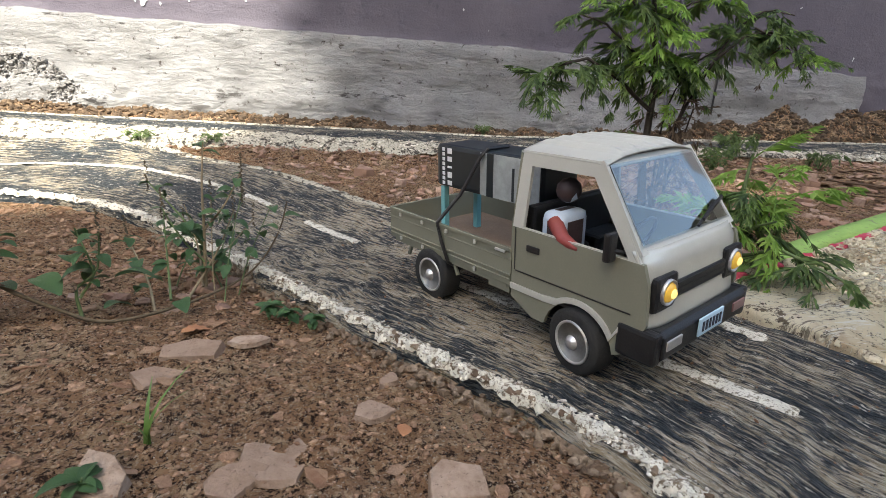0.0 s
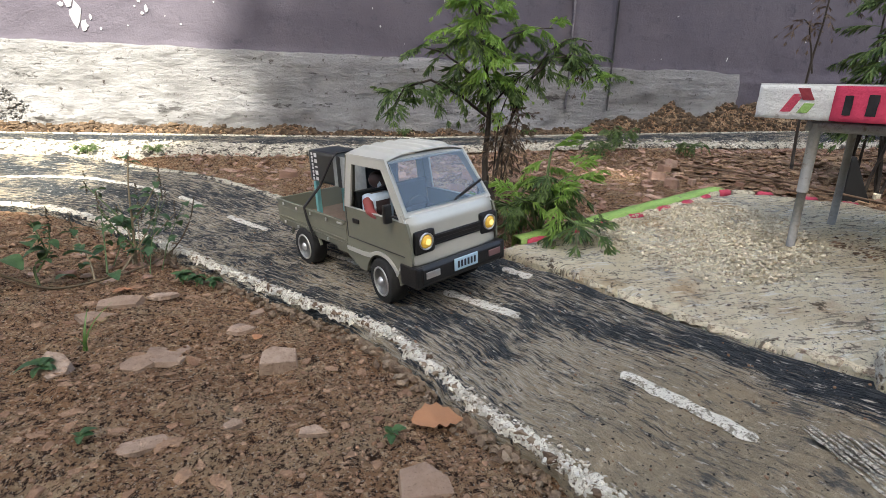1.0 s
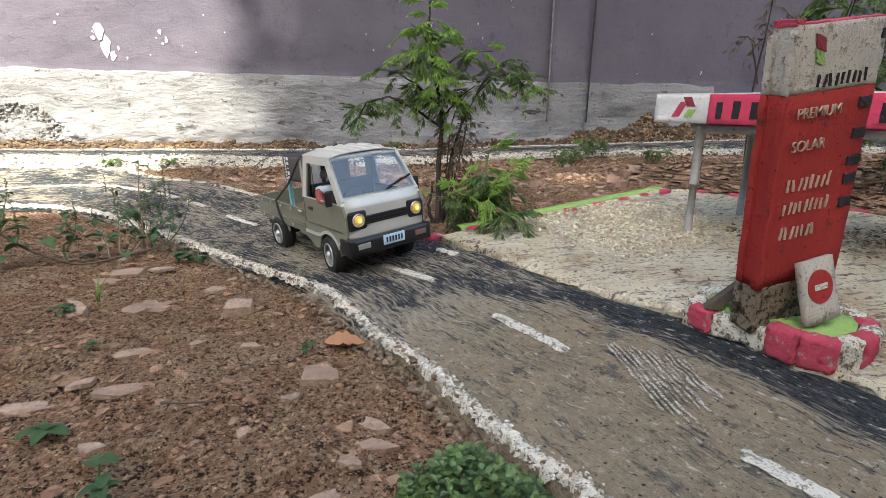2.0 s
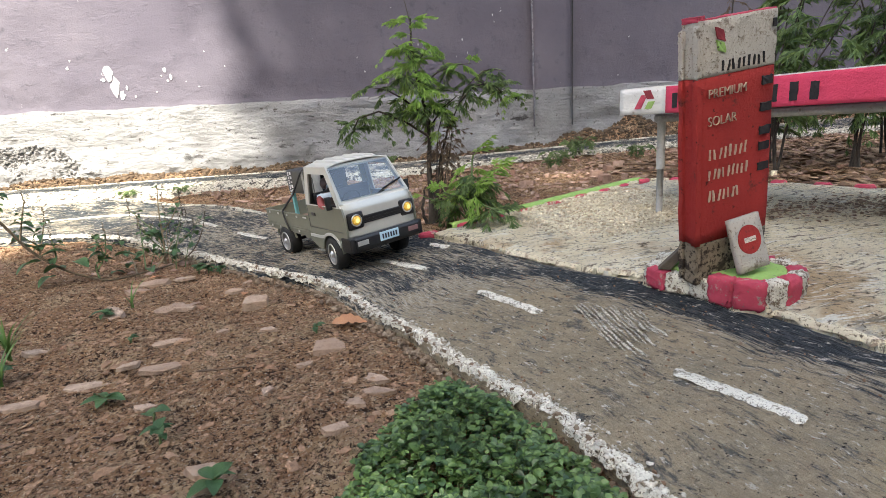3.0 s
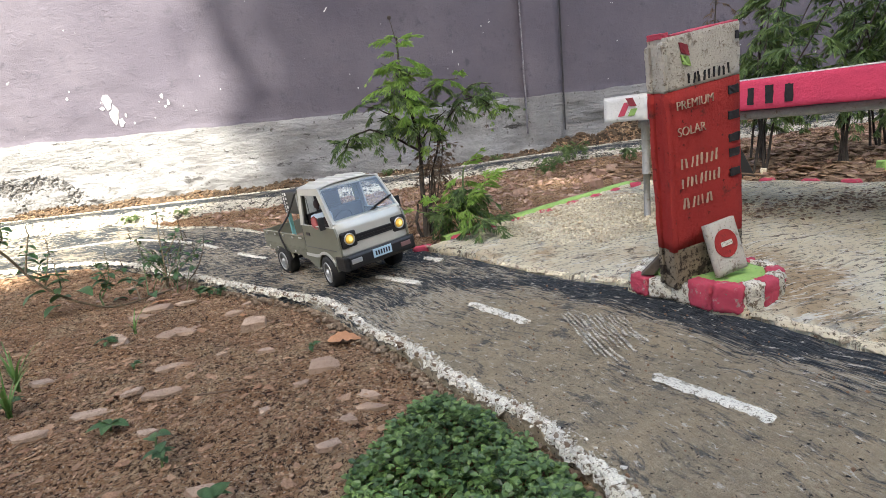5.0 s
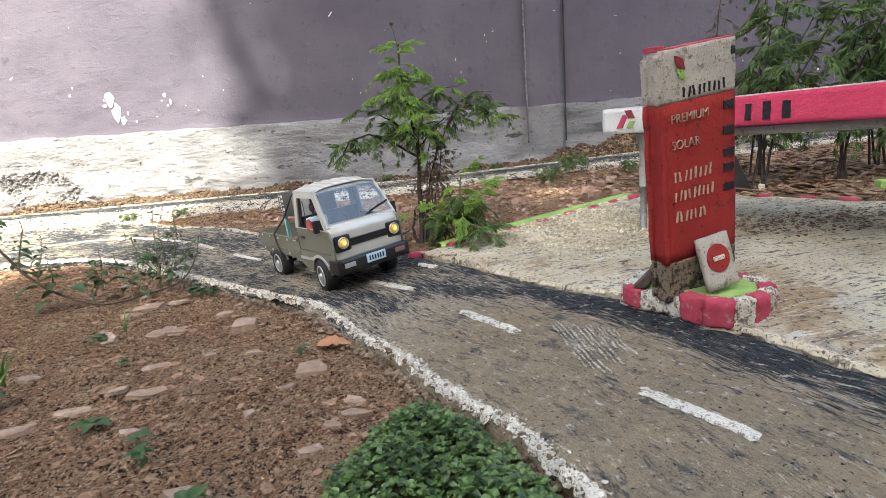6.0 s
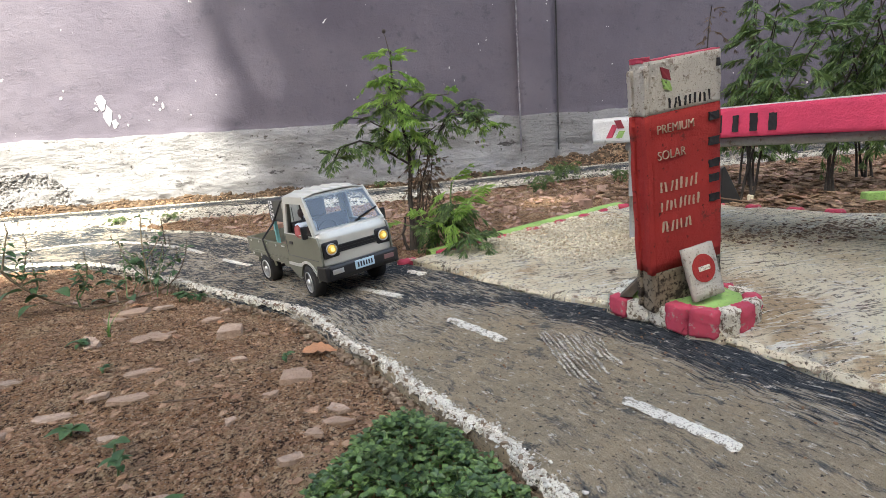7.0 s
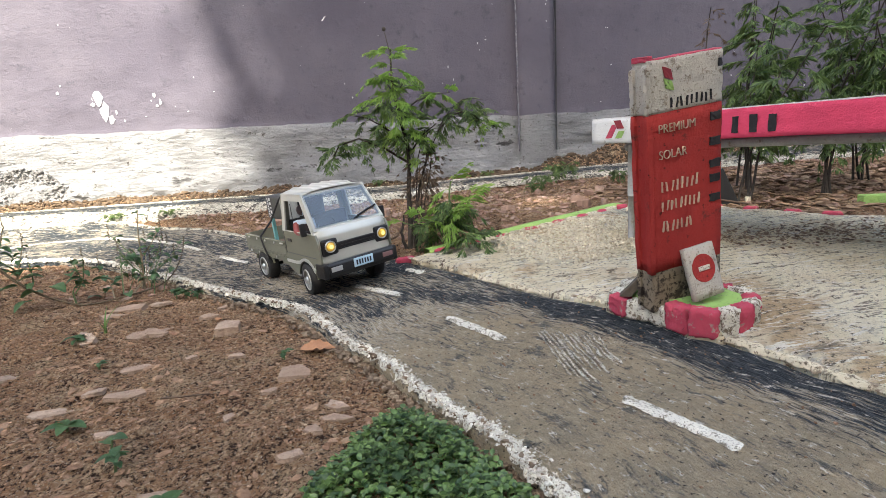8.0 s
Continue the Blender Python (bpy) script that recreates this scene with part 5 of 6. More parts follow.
scatter("shoulder_chips", x, y, ground_z(x, y) + .002, .003 + .008 * rs.rand(len(k)) ** 2, .6, RUBBLE, 36, "chips of cement along the far road's shoulder", "rubble")
# leaf litter behind the canopy
x, y = on_dirt(2200, .45, 1.4, .3, .95, 37)
scatter("leaf_litter", x, y, ground_z(x, y) + .002, .010 + .018 * rs.rand(len(x)), .16, LITTER, 38, "dry brown leaf litter on the soil", "leaves")
x = rs.uniform(.33, .70, 1700)
y = .26 - .25 * (x - .33) + .035 * rs.randn(1700) - .03
scatter("litter_scraps", x, y, lie(x, y) + .0095, .0015 + .006 * rs.rand(1700) ** 2.5, .3, LITTER, 39, "scraps of soil and dry leaf on the concrete", "leaves")
# larger loose rubble
BIG = [(-.20, .76), (-.14, .66), (-.10, .72), (-.02, .70), (.03, .80), (.10, .74), (.16, .86), (.22, .72), (.30, .80), (.38, .70), (.45, .78), (.52, .86), (-.27, .82), (-.06, .86), (.12, .62), (.05, .55), (-.16, .58), (-.08, .50), (.60, .74), (.70, .66), (.80, .56), (.86, .72), (-.33, .90), (-.22, .92), (.25, .92), (.36, .90), (.43, .66), (.50, .62), (.0, .62), (-.11, .80)]
protos = [part("stone", stone_mesh(.034, .024, .012, 100 + k), RUBBLE) for k in range(6)]
for k, (x, y) in enumerate(BIG):
    m = pose(x, y, gz1(x, y) + .003, rs.uniform(-12, 12), rs.uniform(-12, 12), rs.uniform(0, 360)) @ Matrix.Diagonal((*(rs.uniform(.6, 1.25) * np.array([1, 1, 1])), 1))
    ob = protos[k] if k < 6 else protos[k % 6].copy()
    if k >= 6:
        scene.collection.objects.link(ob)
    ob.matrix_world = m
    tagged(ob, "broken piece of red-brown rubble on the soil", "stone", "rubble pieces")
stone(.372, .64, .040, .030, .022, 20, 140, (0, 0), RUBBLE, "rounded reddish rock beside the forecourt kerb")
stone(.335, .66, .026, .022, .014, 60, 141, (0, 0), RUBBLE, "rounded reddish rock beside the forecourt kerb")
ob = stone(.541, .151, .034, .022, .012, -30, 142, (0, 0), STONE, "grey-brown stone lying on the concrete", .014)

# ---------------------------------------------------------------- leaves and plants
def leaf_material(name, a, b, c, gloss=.45, through_light=.35):
    m, nt, p = shader(name)
    oi = nt.nodes.new("ShaderNodeObjectInfo")
    g = nt.nodes.new("ShaderNodeNewGeometry")
    v = coords(nt)
    add = node(nt, "Math", operation='ADD')
    nt.links.new(g.outputs["Random Per Island"], add.inputs[0])
    nt.links.new(oi.outputs["Random"], add.inputs[1])
    fr = node(nt, "Math", operation='FRACT')
    nt.links.new(add.outputs[0], fr.inputs[0])
    col = mixer(nt, fr.outputs[0], a, b)
    col = mixer(nt, noisy(nt, v, 150, 4, .6, .55, .72), col, c)
    nt.links.new(col, p.inputs["Base Color"])
    p.inputs["Roughness"].default_value = gloss
    tr = nt.nodes.new("ShaderNodeBsdfTranslucent")
    nt.links.new(col, tr.inputs[0])
    mx = nt.nodes.new("ShaderNodeMixShader")
    mx.inputs[0].default_value = through_light
    nt.links.new(p.outputs[0], mx.inputs[1])
    nt.links.new(tr.outputs[0], mx.inputs[2])
    nt.links.new(mx.outputs[0], nt.nodes["Material Output"].inputs[0])
    relief(nt, p, [(noisy(nt, v, 400, 3, .6, .3, .7), .0004)], .5)
    return m
FROND = leaf_material("feathery_leaf", (.028, .065, .018), (.150, .230, .060), (.20, .24, .085))
FROND_YOUNG = leaf_material("young_leaf", (.17, .32, .05), (.32, .47, .10), (.12, .22, .05), .45, .45)
FROND_DRY = leaf_material("dry_leaf", (.07, .045, .03), (.15, .10, .06), (.05, .03, .02), .8, .1)
BROAD = leaf_material("broad_leaf", (.030, .085, .028), (.06, .13, .04), (.10, .15, .05), .4, .25)
GRASSY = leaf_material("grass_blade", (.08, .17, .035), (.15, .25, .06), (.20, .24, .08))
COVER = leaf_material("ground_cover_leaf", (.013, .042, .009), (.130, .210, .058), (.034, .082, .018), .42, .12)
STEM = plain("stem", (.050, .037, .027), .85, 0, .35, 120, .0008)
STEM_GREEN = plain("green_stem", (.12, .17, .06), .7, 0, .25, 120, .0003)
STEM_TWIG = plain("brown_twig", (.13, .095, .055), .85, 0, .3, 120, .0005)
STEM_PALE = plain("pale_twig", (.26, .20, .12), .8, 0, .25, 120, .0004)

def blade(bm, o, d, up, length, width, fold=.25, bend=0.0):
    s = d.cross(up).normalized()
    a, t = bm.verts.new(o), bm.verts.new(o + d * length - up * bend * length)
    l = bm.verts.new(o + d * length * .45 + s * width / 2 + up * fold * width / 2)
    r = bm.verts.new(o + d * length * .45 - s * width / 2 + up * fold * width / 2)
    bm.faces.new((a, r, t))
    bm.faces.new((a, t, l))

def frond_mesh(seed, droop=.25, pairs=5, curl=0.0, thin=1.0):
    """A feathery, deeply cut leaf one unit long, growing along +X."""
    rng = random.Random(seed)
    bm = bmesh.new()
    up = Vector((0, 0, 1))
    f = lambda t: Vector((t * (1 - .15 * droop * t), curl * t * t, -droop * t * t))
    tube(bm, [f(k / 5) for k in range(6)], [.012 - .0016 * k for k in range(6)], 4, False)
    for k in range(pairs * 2 + 1):
        t = .22 + .70 * (k // 2) / max(1, pairs - 1) if k < pairs * 2 else .93
        o = f(min(t, .93))
        fwd = (f(min(1, t + .05)) - f(t - .05)).normalized()
        sd = fwd.cross(up).normalized() * (1 if k % 2 else -1)
        ln = (.36 * math.sin(min(1, .42 + t * .55) * math.pi) + .14) * rng.uniform(.75, 1.2)
        d = (fwd + sd * rng.uniform(.6, 1.0)).normalized() if k < pairs * 2 else fwd
        d = (d - up * rng.uniform(.0, .55)).normalized()
        tilt = (up + sd * rng.uniform(-.5, .5)).normalized()
        blade(bm, o, d, tilt, ln, ln * .225 * thin, .25, .22)
        for q, side in ((.26, 1), (.32, -1), (.55, 1), (.60, -1)):
            e = (d + d.cross(tilt).normalized() * side * rng.uniform(.6, .95)).normalized()
            blade(bm, o + d * ln * q, e, tilt, ln * rng.uniform(.40, .58) * (1.25 - q * .6), ln * .15 * thin, .2, .25)
    me = bpy.data.meshes.new("leaf")
    bm.to_mesh(me)
    bm.free()
    return me

def with_mat(me, m):
    c = me.copy()
    c.materials.append(m)
    return c
BASE_FRONDS = [frond_mesh(k, .20 + .16 * k, 4 + k % 2, .12 * (-1) ** k, 1.1) for k in range(7)]
FRONDS = [with_mat(m, FROND) for m in BASE_FRONDS]
YOUNG = [with_mat(m, FROND_YOUNG) for m in BASE_FRONDS]
DRY = [with_mat(frond_mesh(40 + k, 1.0 + .3 * k, 3, .4, .8), FROND_DRY) for k in range(3)]

def aim(o, d, up=(0, 0, 1), size=1.0, roll=0.0):
    d = Vector(d).normalized()
    y = Vector(up).cross(d).normalized()
    z = d.cross(y)
    return Matrix(((d.x, y.x, z.x, o[0]), (d.y, y.y, z.y, o[1]), (d.z, y.z, z.z, o[2]), (0, 0, 0, 1))) @ Matrix.Rotation(roll, 4, 'X') @ Matrix.Diagonal((size, size, size, 1))

def leaf(parent, meshes, o, d, size, rng, name="leaf"):
    ob = new(name, meshes[rng.randrange(len(meshes))])
    ob.parent = parent
    ob.matrix_local = aim(o, d, (0, 0, 1), size, rng.uniform(-.35, .35))
    return ob

def along_path(pts, t):
    pts = [Vector(p) for p in pts]
    s = t * (len(pts) - 1)
    k = min(int(s), len(pts) - 2)
    return pts[k].lerp(pts[k + 1], s - k)

def feathery_plant(name, at, stems, label, category, seed, young_from=.75, bark=STEM, group=""):
    """stems: (path points, thick radius, thin radius, first leaf at, number of leaves, leaf length low, leaf length high, kind)."""
    rng = random.Random(seed)
    t = thing(name, pose(*at), label, category, group)
    for path, r0, r1, first, count, l0, l1, kind in stems:
        n = 9
        pts = [along_path(path, k / (n - 1)) for k in range(n)]
        pts = [p + Vector((rng.uniform(-1, 1), rng.uniform(-1, 1), 0)) * r0 * .5 for p in pts]
        part("stem", tube(bmesh.new(), pts, [r0 + (r1 - r0) * k / (n - 1) for k in range(n)], 7), bark, t, "", True)
        turn = rng.uniform(0, 6.28)
        for k in range(count):
            q = first + (1 - first) * (k + .5) / count
            o = along_path(path, min(q, .995))
            turn += 2.4
            rise = rng.uniform(-.30, .50) + (.8 if q > .93 else 0)
            d = Vector((math.cos(turn), math.sin(turn), rise))
            size = (l0 + (l1 - l0) * (q - first) / (1 - first)) * rng.uniform(.8, 1.15)
            meshes = DRY if kind == "dry" or (kind == "mixed" and rng.random() < .45 and q < .8) else YOUNG if q > young_from and kind != "old" else FRONDS
            leaf(t, meshes, o, d, size, rng)
    return t

g0 = gz1(-.036, .455)
tree_stems = [([(0, 0, -.01), (.006, .025, .06), (.010, .045, .13), (.009, .045, .18), (.002, .045, .22), (-.007, .045, .28), (-.010, .045, .345)], .0052, .0014, .52, 38, .058, .040, "fresh"),
              ([(-.010, .045, .34), (-.014, .045, .36), (-.017, .045, .376)], .0009, .0005, .99, 0, .02, .02, "fresh"),
              # long branch that droops towards the road
              ([(.010, .045, .150), (-.030, .035, .178), (-.075, .025, .196), (-.108, .02, .186), (-.124, .018, .160)], .0024, .0008, .30, 12, .046, .046, "old"),
              ([(.008, .045, .185), (-.030, .04, .215), (-.060, .035, .232), (-.088, .03, .236)], .0018, .0008, .25, 8, .046, .042, "old"),
              ([(.002, .045, .225), (-.024, .05, .255), (-.052, .055, .268)], .0015, .0007, .25, 6, .048, .042, "fresh"),
              ([(.002, .045, .23), (.028, .04, .255), (.060, .035, .266), (.090, .035, .268)], .0015, .0007, .30, 7, .046, .040, "fresh"),
              ([(-.006, .045, .27), (-.024, .04, .295), (-.040, .04, .305)], .0012, .0006, .3, 5, .040, .036, "fresh"),
              ([(-.006, .045, .27), (.014, .05, .292), (.030, .05, .30)], .0012, .0006, .3, 5, .040, .034, "fresh"),
              ([(.010, .045, .16), (.035, .03, .195), (.060, .02, .215)], .0016, .0007, .4, 6, .050, .046, "old"),
              # second, half-dry stem that arches away from the road
              ([(.010, .0, 0), (.020, .03, .08), (.034, .035, .14), (.066, .035, .205), (.100, .03, .238), (.140, .03, .232), (.168, .03, .205)], .0024, .0009, .50, 15, .046, .040, "old"),
              ([(.066, .035, .205), (.090, .04, .240), (.118, .04, .258), (.150, .04, .255)], .0014, .0006, .25, 7, .042, .038, "old"),
              ([(.100, .03, .238), (.130, .02, .225), (.155, .02, .200)], .0010, .0005, .35, 6, .040, .036, "mixed"),
              ([(.016, .0, 0), (.026, .02, .07), (.030, .035, .12), (.044, .035, .165)], .0016, .0008, .22, 24, .036, .030, "dry"),
              ([(.012, .01, 0), (.034, .03, .08), (.046, .03, .13), (.050, .03, .155)], .0013, .0007, .25, 20, .034, .028, "dry"),
              ([(.010, .01, .02), (.022, .04, .11), (.028, .04, .165), (.048, .04, .20)], .0013, .0006, .4, 9, .034, .030, "mixed"),
              ([(-.008, .0, 0), (-.014, .004, .03), (-.008, .010, .06)], .0032, .0016, .9, 1, .02, .02, "dry"),
              ([(.006, -.006, 0), (.010, .0, .04), (.004, .012, .075)], .0030, .0016, .9, 1, .02, .02, "dry")]
sapling = feathery_plant("small_tree", (-.036, .455, g0), tree_stems, "slender feathery-leaved sapling with drooping branches and dry leaves", "tree", 4, .60)
bm = bmesh.new()
bmesh.ops.create_icosphere(bm, subdivisions=2, radius=.0036, matrix=Matrix.Translation((-.017, .045, .378)))
part("bud", bm, STEM, sapling, "dark round bud at the tip", True)
g1 = float(lie(.03, .395))
low = []
rng = random.Random(8)
for k in range(7):
    a = k * .90 + .2
    r, h = rng.uniform(.035, .075), rng.uniform(.035, .085)
    low.append(([(0, 0, 0), (r * .4 * math.cos(a), r * .4 * math.sin(a), h * .75), (r * math.cos(a), r * math.sin(a), h)], .0020, .0009, .45, 4, .050, .054, "fresh"))
low.append(([(0, 0, 0), (.004, 0, .06), (.010, .004, .11)], .003, .0012, .3, 8, .055, .045, "fresh"))
low.append(([(0, 0, .01), (.012, -.05, .035), (.035, -.095, .022)], .002, .001, .5, 7, .05, .052, "old"))
feathery_plant("low_shrub", (.022, .402, g1), low, "low bushy feathery-leaved shrub growing over the kerb", "plant", 9, .78, STEM_GREEN)
# shrubs beyond the canopy
def back_shrub(x, y, h, seed, lean=(0, 0), n=4, group="shrubs behind the canopy"):
    rng = random.Random(seed)
    st = []
    for k in range(n):
        a = rng.uniform(0, 6.28)
        sp = rng.uniform(.04, .12)
        hh = h * rng.uniform(.7, 1.05)
        st.append(([(rng.uniform(-.015, .015), rng.uniform(-.015, .015), 0), (sp * .3 * math.cos(a), sp * .3 * math.sin(a), hh * .5), (sp * math.cos(a) + lean[0], sp * math.sin(a) + lean[1], hh)], .0028, .0010, .36, 11, .074, .070, "old"))
    feathery_plant("shrub", (x, y, gz1(x, y) - .003), st, "leafy feathery shrub with thin dark stems behind the canopy", "plant", seed, 2.0, STEM, group)
back_shrub(.66, .50, .36, 21, (.03, 0), 4)
back_shrub(.80, .47, .42, 22, (.02, -.02), 4)
back_shrub(.92, .40, .44, 23, (-.02, -.03), 4)
back_shrub(.78, .66, .46, 24, (0, 0), 4)
back_shrub(1.02, .58, .44, 25, (0, 0), 4)
feathery_plant("dry_stalk", (.731, .744, gz1(.731, .744)), [([(0, 0, 0), (-.01, 0, .16), (.0, 0, .31), (.012, 0, .42)], .0035, .001, .6, 8, .045, .04, "dry"), ([(0, 0, .2), (-.03, 0, .29), (-.045, 0, .30)], .002, .001, .6, 4, .05, .04, "dry")], "dead brown stalk with curled leaves near the wall", "plant", 31)
for k, (x, y, s) in enumerate(((.475, 1.03, .07), (.40, .98, .05), (.36, .93, .035), (.62, .95, .05), (-.05, 1.22, .03), (.30, 1.21, .03), (-.75, 1.03, .035), (-.62, 1.035, .028))):
    st = [([(0, 0, 0), (s * .3 * math.cos(j * 1.3), s * .3 * math.sin(j * 1.3), s * .6), (s * .7 * math.cos(j * 1.3), s * .7 * math.sin(j * 1.3), s * .8)], .0012, .0006, .3, 4, s * .5, s * .5, "old") for j in range(5)]
    feathery_plant("weed", (x, y, gz1(x, y)), st, "small green weed growing at the road's edge", "plant", 50 + k, 2.0, STEM_GREEN, "small weeds")

# broad leaves
def broad_mesh(name, m, seed=0, wide=.62, teeth=0.0, n=7, crumple=.008):
    rng = random.Random(seed)
    bm = bmesh.new()
    rows = []
    for k in range(n + 1):
        t = k / n
        w = wide / 2 * math.sin(math.pi * min(1, t * .96 + .02)) ** .75 * (1.12 - .35 * t) * (1 + teeth * (k % 2))
        z = .10 * math.sin(t * 3) - .22 * t * t
        rows.append([bm.verts.new((t, s * w, z + abs(s) * w * .30 + rng.uniform(-crumple, crumple))) for s in (-1, -.5, 0, .5, 1)])
    for a, b in zip(rows, rows[1:]):
        for i in range(4):
            bm.faces.new((a[i], b[i], b[i + 1], a[i + 1]))
    me = bpy.data.meshes.new(name)
    bm.to_mesh(me)
    bm.free()
    me.materials.append(m)
    me.polygons.foreach_set("use_smooth", np.ones(len(me.polygons), bool))
    return me
BROADS = [broad_mesh("leaf", BROAD, k, .6 + .06 * k, .05) for k in range(3)]
DEAD = [broad_mesh("leaf", leaf_material("fallen_leaf", (.40, .17, .075), (.48, .26, .14), (.26, .12, .06), .8, .1), 7, .62, .22, 9, .055)]
SEEDS = plain("seed_spike", (.12, .09, .05), .9, 0, .4, 200, .0008)

def trailing_shrub():
    rng = random.Random(17)
    t = thing("trailing_shrub", pose(0, 0, 0), "trailing woody shrub with broad leaves and dry seed spikes", "plant")
    def S(path, r0, r1, mat=STEM, n=14):
        pts = curve3(path, n)
        return part("branch", tube(bmesh.new(), pts, [r0 + (r1 - r0) * k / (n - 1) for k in range(n)], 7), mat, t, "", True)
    def curve3(path, n):
        return [Vector(p) for p in curve(path, n)]
    main = [(-.70, .335, .16), (-.634, .335, .094), (-.603, .335, .049), (-.571, .335, .020), (-.538, .335, .003), (-.502, .326, -.003), (-.463, .345, .0), (-.433, .395, .001), (-.410, .400, .020), (-.393, .395, .050), (-.386, .390, .075)]
    S(main, .0021, .0005, STEM_TWIG, 44)
    twigs = [([(-.456, .40, -.004), (-.456, .405, .04), (-.457, .41, .08), (-.457, .42, .116)], .0016, .0006), ([(-.456, .405, .03), (-.475, .41, .055), (-.503, .42, .082)], .0011, .0005), ([(-.456, .402, .018), (-.472, .40, .038), (-.490, .41, .062)], .0011, .0005),
             ([(-.456, .405, .045), (-.440, .41, .066), (-.428, .42, .092)], .0011, .0005), ([(-.52, .332, -.002), (-.522, .334, .018), (-.508, .335, .032), (-.504, .336, .060)], .0014, .0005),
             ([(-.52, .333, .012), (-.512, .338, .030), (-.524, .345, .060)], .0011, .0005), ([(-.475, .342, -.002), (-.49, .37, .014), (-.515, .40, .040)], .0012, .0005),
             ([(-.575, .335, .022), (-.570, .335, .036), (-.574, .34, .058)], .0014, .0006), ([(-.455, .39, .0), (-.47, .43, .025), (-.492, .47, .052)], .0012, .0005),
             ([(-.46, .37, -.002), (-.448, .41, .025), (-.44, .44, .055)], .0012, .0005), ([(-.64, .335, .098), (-.63, .34, .110), (-.632, .345, .135)], .0016, .0007),
             ([(-.61, .335, .058), (-.605, .34, .085), (-.60, .345, .110)], .0014, .0006), ([(-.66, .335, .115), (-.655, .34, .135), (-.64, .345, .155)], .0014, .0006), ([(-.590, .335, .036), (-.585, .34, .06), (-.578, .342, .085)], .0012, .0005),
             ([(-.462, .40, .0), (-.446, .43, .02), (-.43, .47, .04)], .0011, .0005), ([(-.47, .36, 0), (-.485, .40, .02), (-.50, .44, .05)], .0011, .0005)]
    for k in range(6):
        x0, y0 = rng.uniform(-.50, -.425), rng.uniform(.36, .45)
        dx, dy, h = rng.uniform(-.045, .025), rng.uniform(.02, .08), rng.uniform(.035, .085)
        z0 = gz1(x0, y0) - .002
        twigs.append(([(x0, y0, z0), (x0 + .35 * dx, y0 + .3 * dy, z0 + .45 * h), (x0 + dx, y0 + dy, z0 + h)], .0007, .0003))
    for path, a, b in twigs:
        S(path, a, b, STEM_PALE if rng.random() < .5 else STEM_GREEN)
        for k in range(9 if a > .00105 else 4):
            q = rng.uniform(.25, 1.0)
            o = along_path(path, q)
            a2 = rng.uniform(0, 6.28)
            leaf(t, BROADS, o, (math.cos(a2), math.sin(a2), rng.uniform(-.5, .3)), rng.uniform(.008, .017), rng)
        tip = Vector(path[-1])
        if rng.random() < .8:
            bm = bmesh.new()
            for k in range(16):
                o = tip + Vector((rng.uniform(-.0012, .0012), rng.uniform(-.0012, .0012), -.008 + .0016 * k))
                bmesh.ops.create_icosphere(bm, subdivisions=1, radius=rng.uniform(.0006, .0012), matrix=Matrix.Translation(o))
            part("seed_spike", bm, SEEDS, t)
    for x, y, z, s, a in ((-.556, .334, .040, .030, 200), (-.560, .332, .018, .030, 170), (-.548, .334, .026, .026, 330), (-.523, .334, .038, .022, 120), (-.496, .334, .028, .027, 10), (-.512, .335, .034, .020, 200), (-.60, .335, .050, .034, 100), (-.59, .334, .030, .034, 240),
                          (-.460, .350, .004, .018, 300), (-.575, .332, .008, .028, 250), (-.505, .333, .004, .020, 60), (-.389, .392, .062, .014, 20), (-.395, .396, .050, .016, 160), (-.425, .452, .016, .016, 250), (-.47, .41, .014, .018, 80), (-.455, .42, .016, .018, 350), (-.486, .36, .010, .018, 140), (-.62, .335, .06, .034, 60)):
        leaf(t, BROADS, (x, y, z), (math.cos(radians(a)), math.sin(radians(a)), rng.uniform(-.25, .15)), s, rng)
trailing_shrub()

def seedling(x, y, n, size, label, seed, meshes=BROADS, h=.012):
    rng = random.Random(seed)
    z = gz1(x, y)
    t = thing("seedling", pose(x, y, z), label, "plant", "seedlings in the soil")
    part("stem", tube(bmesh.new(), [(0, 0, -.002), (.001, 0, h * .5), (.002, .001, h)], [.0010, .0008, .0006], 6), STEM_GREEN, t)
    for k in range(n):
        a = k * 2.4 + rng.uniform(-.4, .4)
        leaf(t, meshes, (.001, 0, h * rng.uniform(.55, 1)), (math.cos(a), math.sin(a), rng.uniform(-.1, .5)), size * rng.uniform(.7, 1.15), rng)
seedling(-.302, -.087, 2, .016, "two-leaved green seedling in red soil", 1, BROADS, .012)
seedling(-.291, -.108, 12, .010, "small bushy green weed in red soil", 2, BROADS, .012)
seedling(-.353, -.040, 5, .015, "flat green seedling in red soil", 3, BROADS, .005)
seedling(-.440, .162, 7, .014, "flat dark green seedling in red soil", 4, BROADS, .006)
seedling(-.205, .052, 8, .008, "tiny green weed in red soil", 5, BROADS, .008)
seedling(-.244, -.165, 5, .014, "green seedling beside the weed patch", 6, BROADS, .010)
seedling(-.395, .348, 22, .011, "small leafy weed at the road's edge", 7, BROADS, .012)
seedling(-.378, .335, 22, .010, "small leafy weed at the road's edge", 8, BROADS, .012)
seedling(-.36, .325, 16, .009, "small leafy weed at the road's edge", 9, BROADS, .010)
seedling(-.38, .075, 4, .009, "tiny green weed in red soil", 10, BROADS, .006)
seedling(-.47, .03, 6, .016, "leafy seedling at the soil's edge", 11, BROADS, .014)

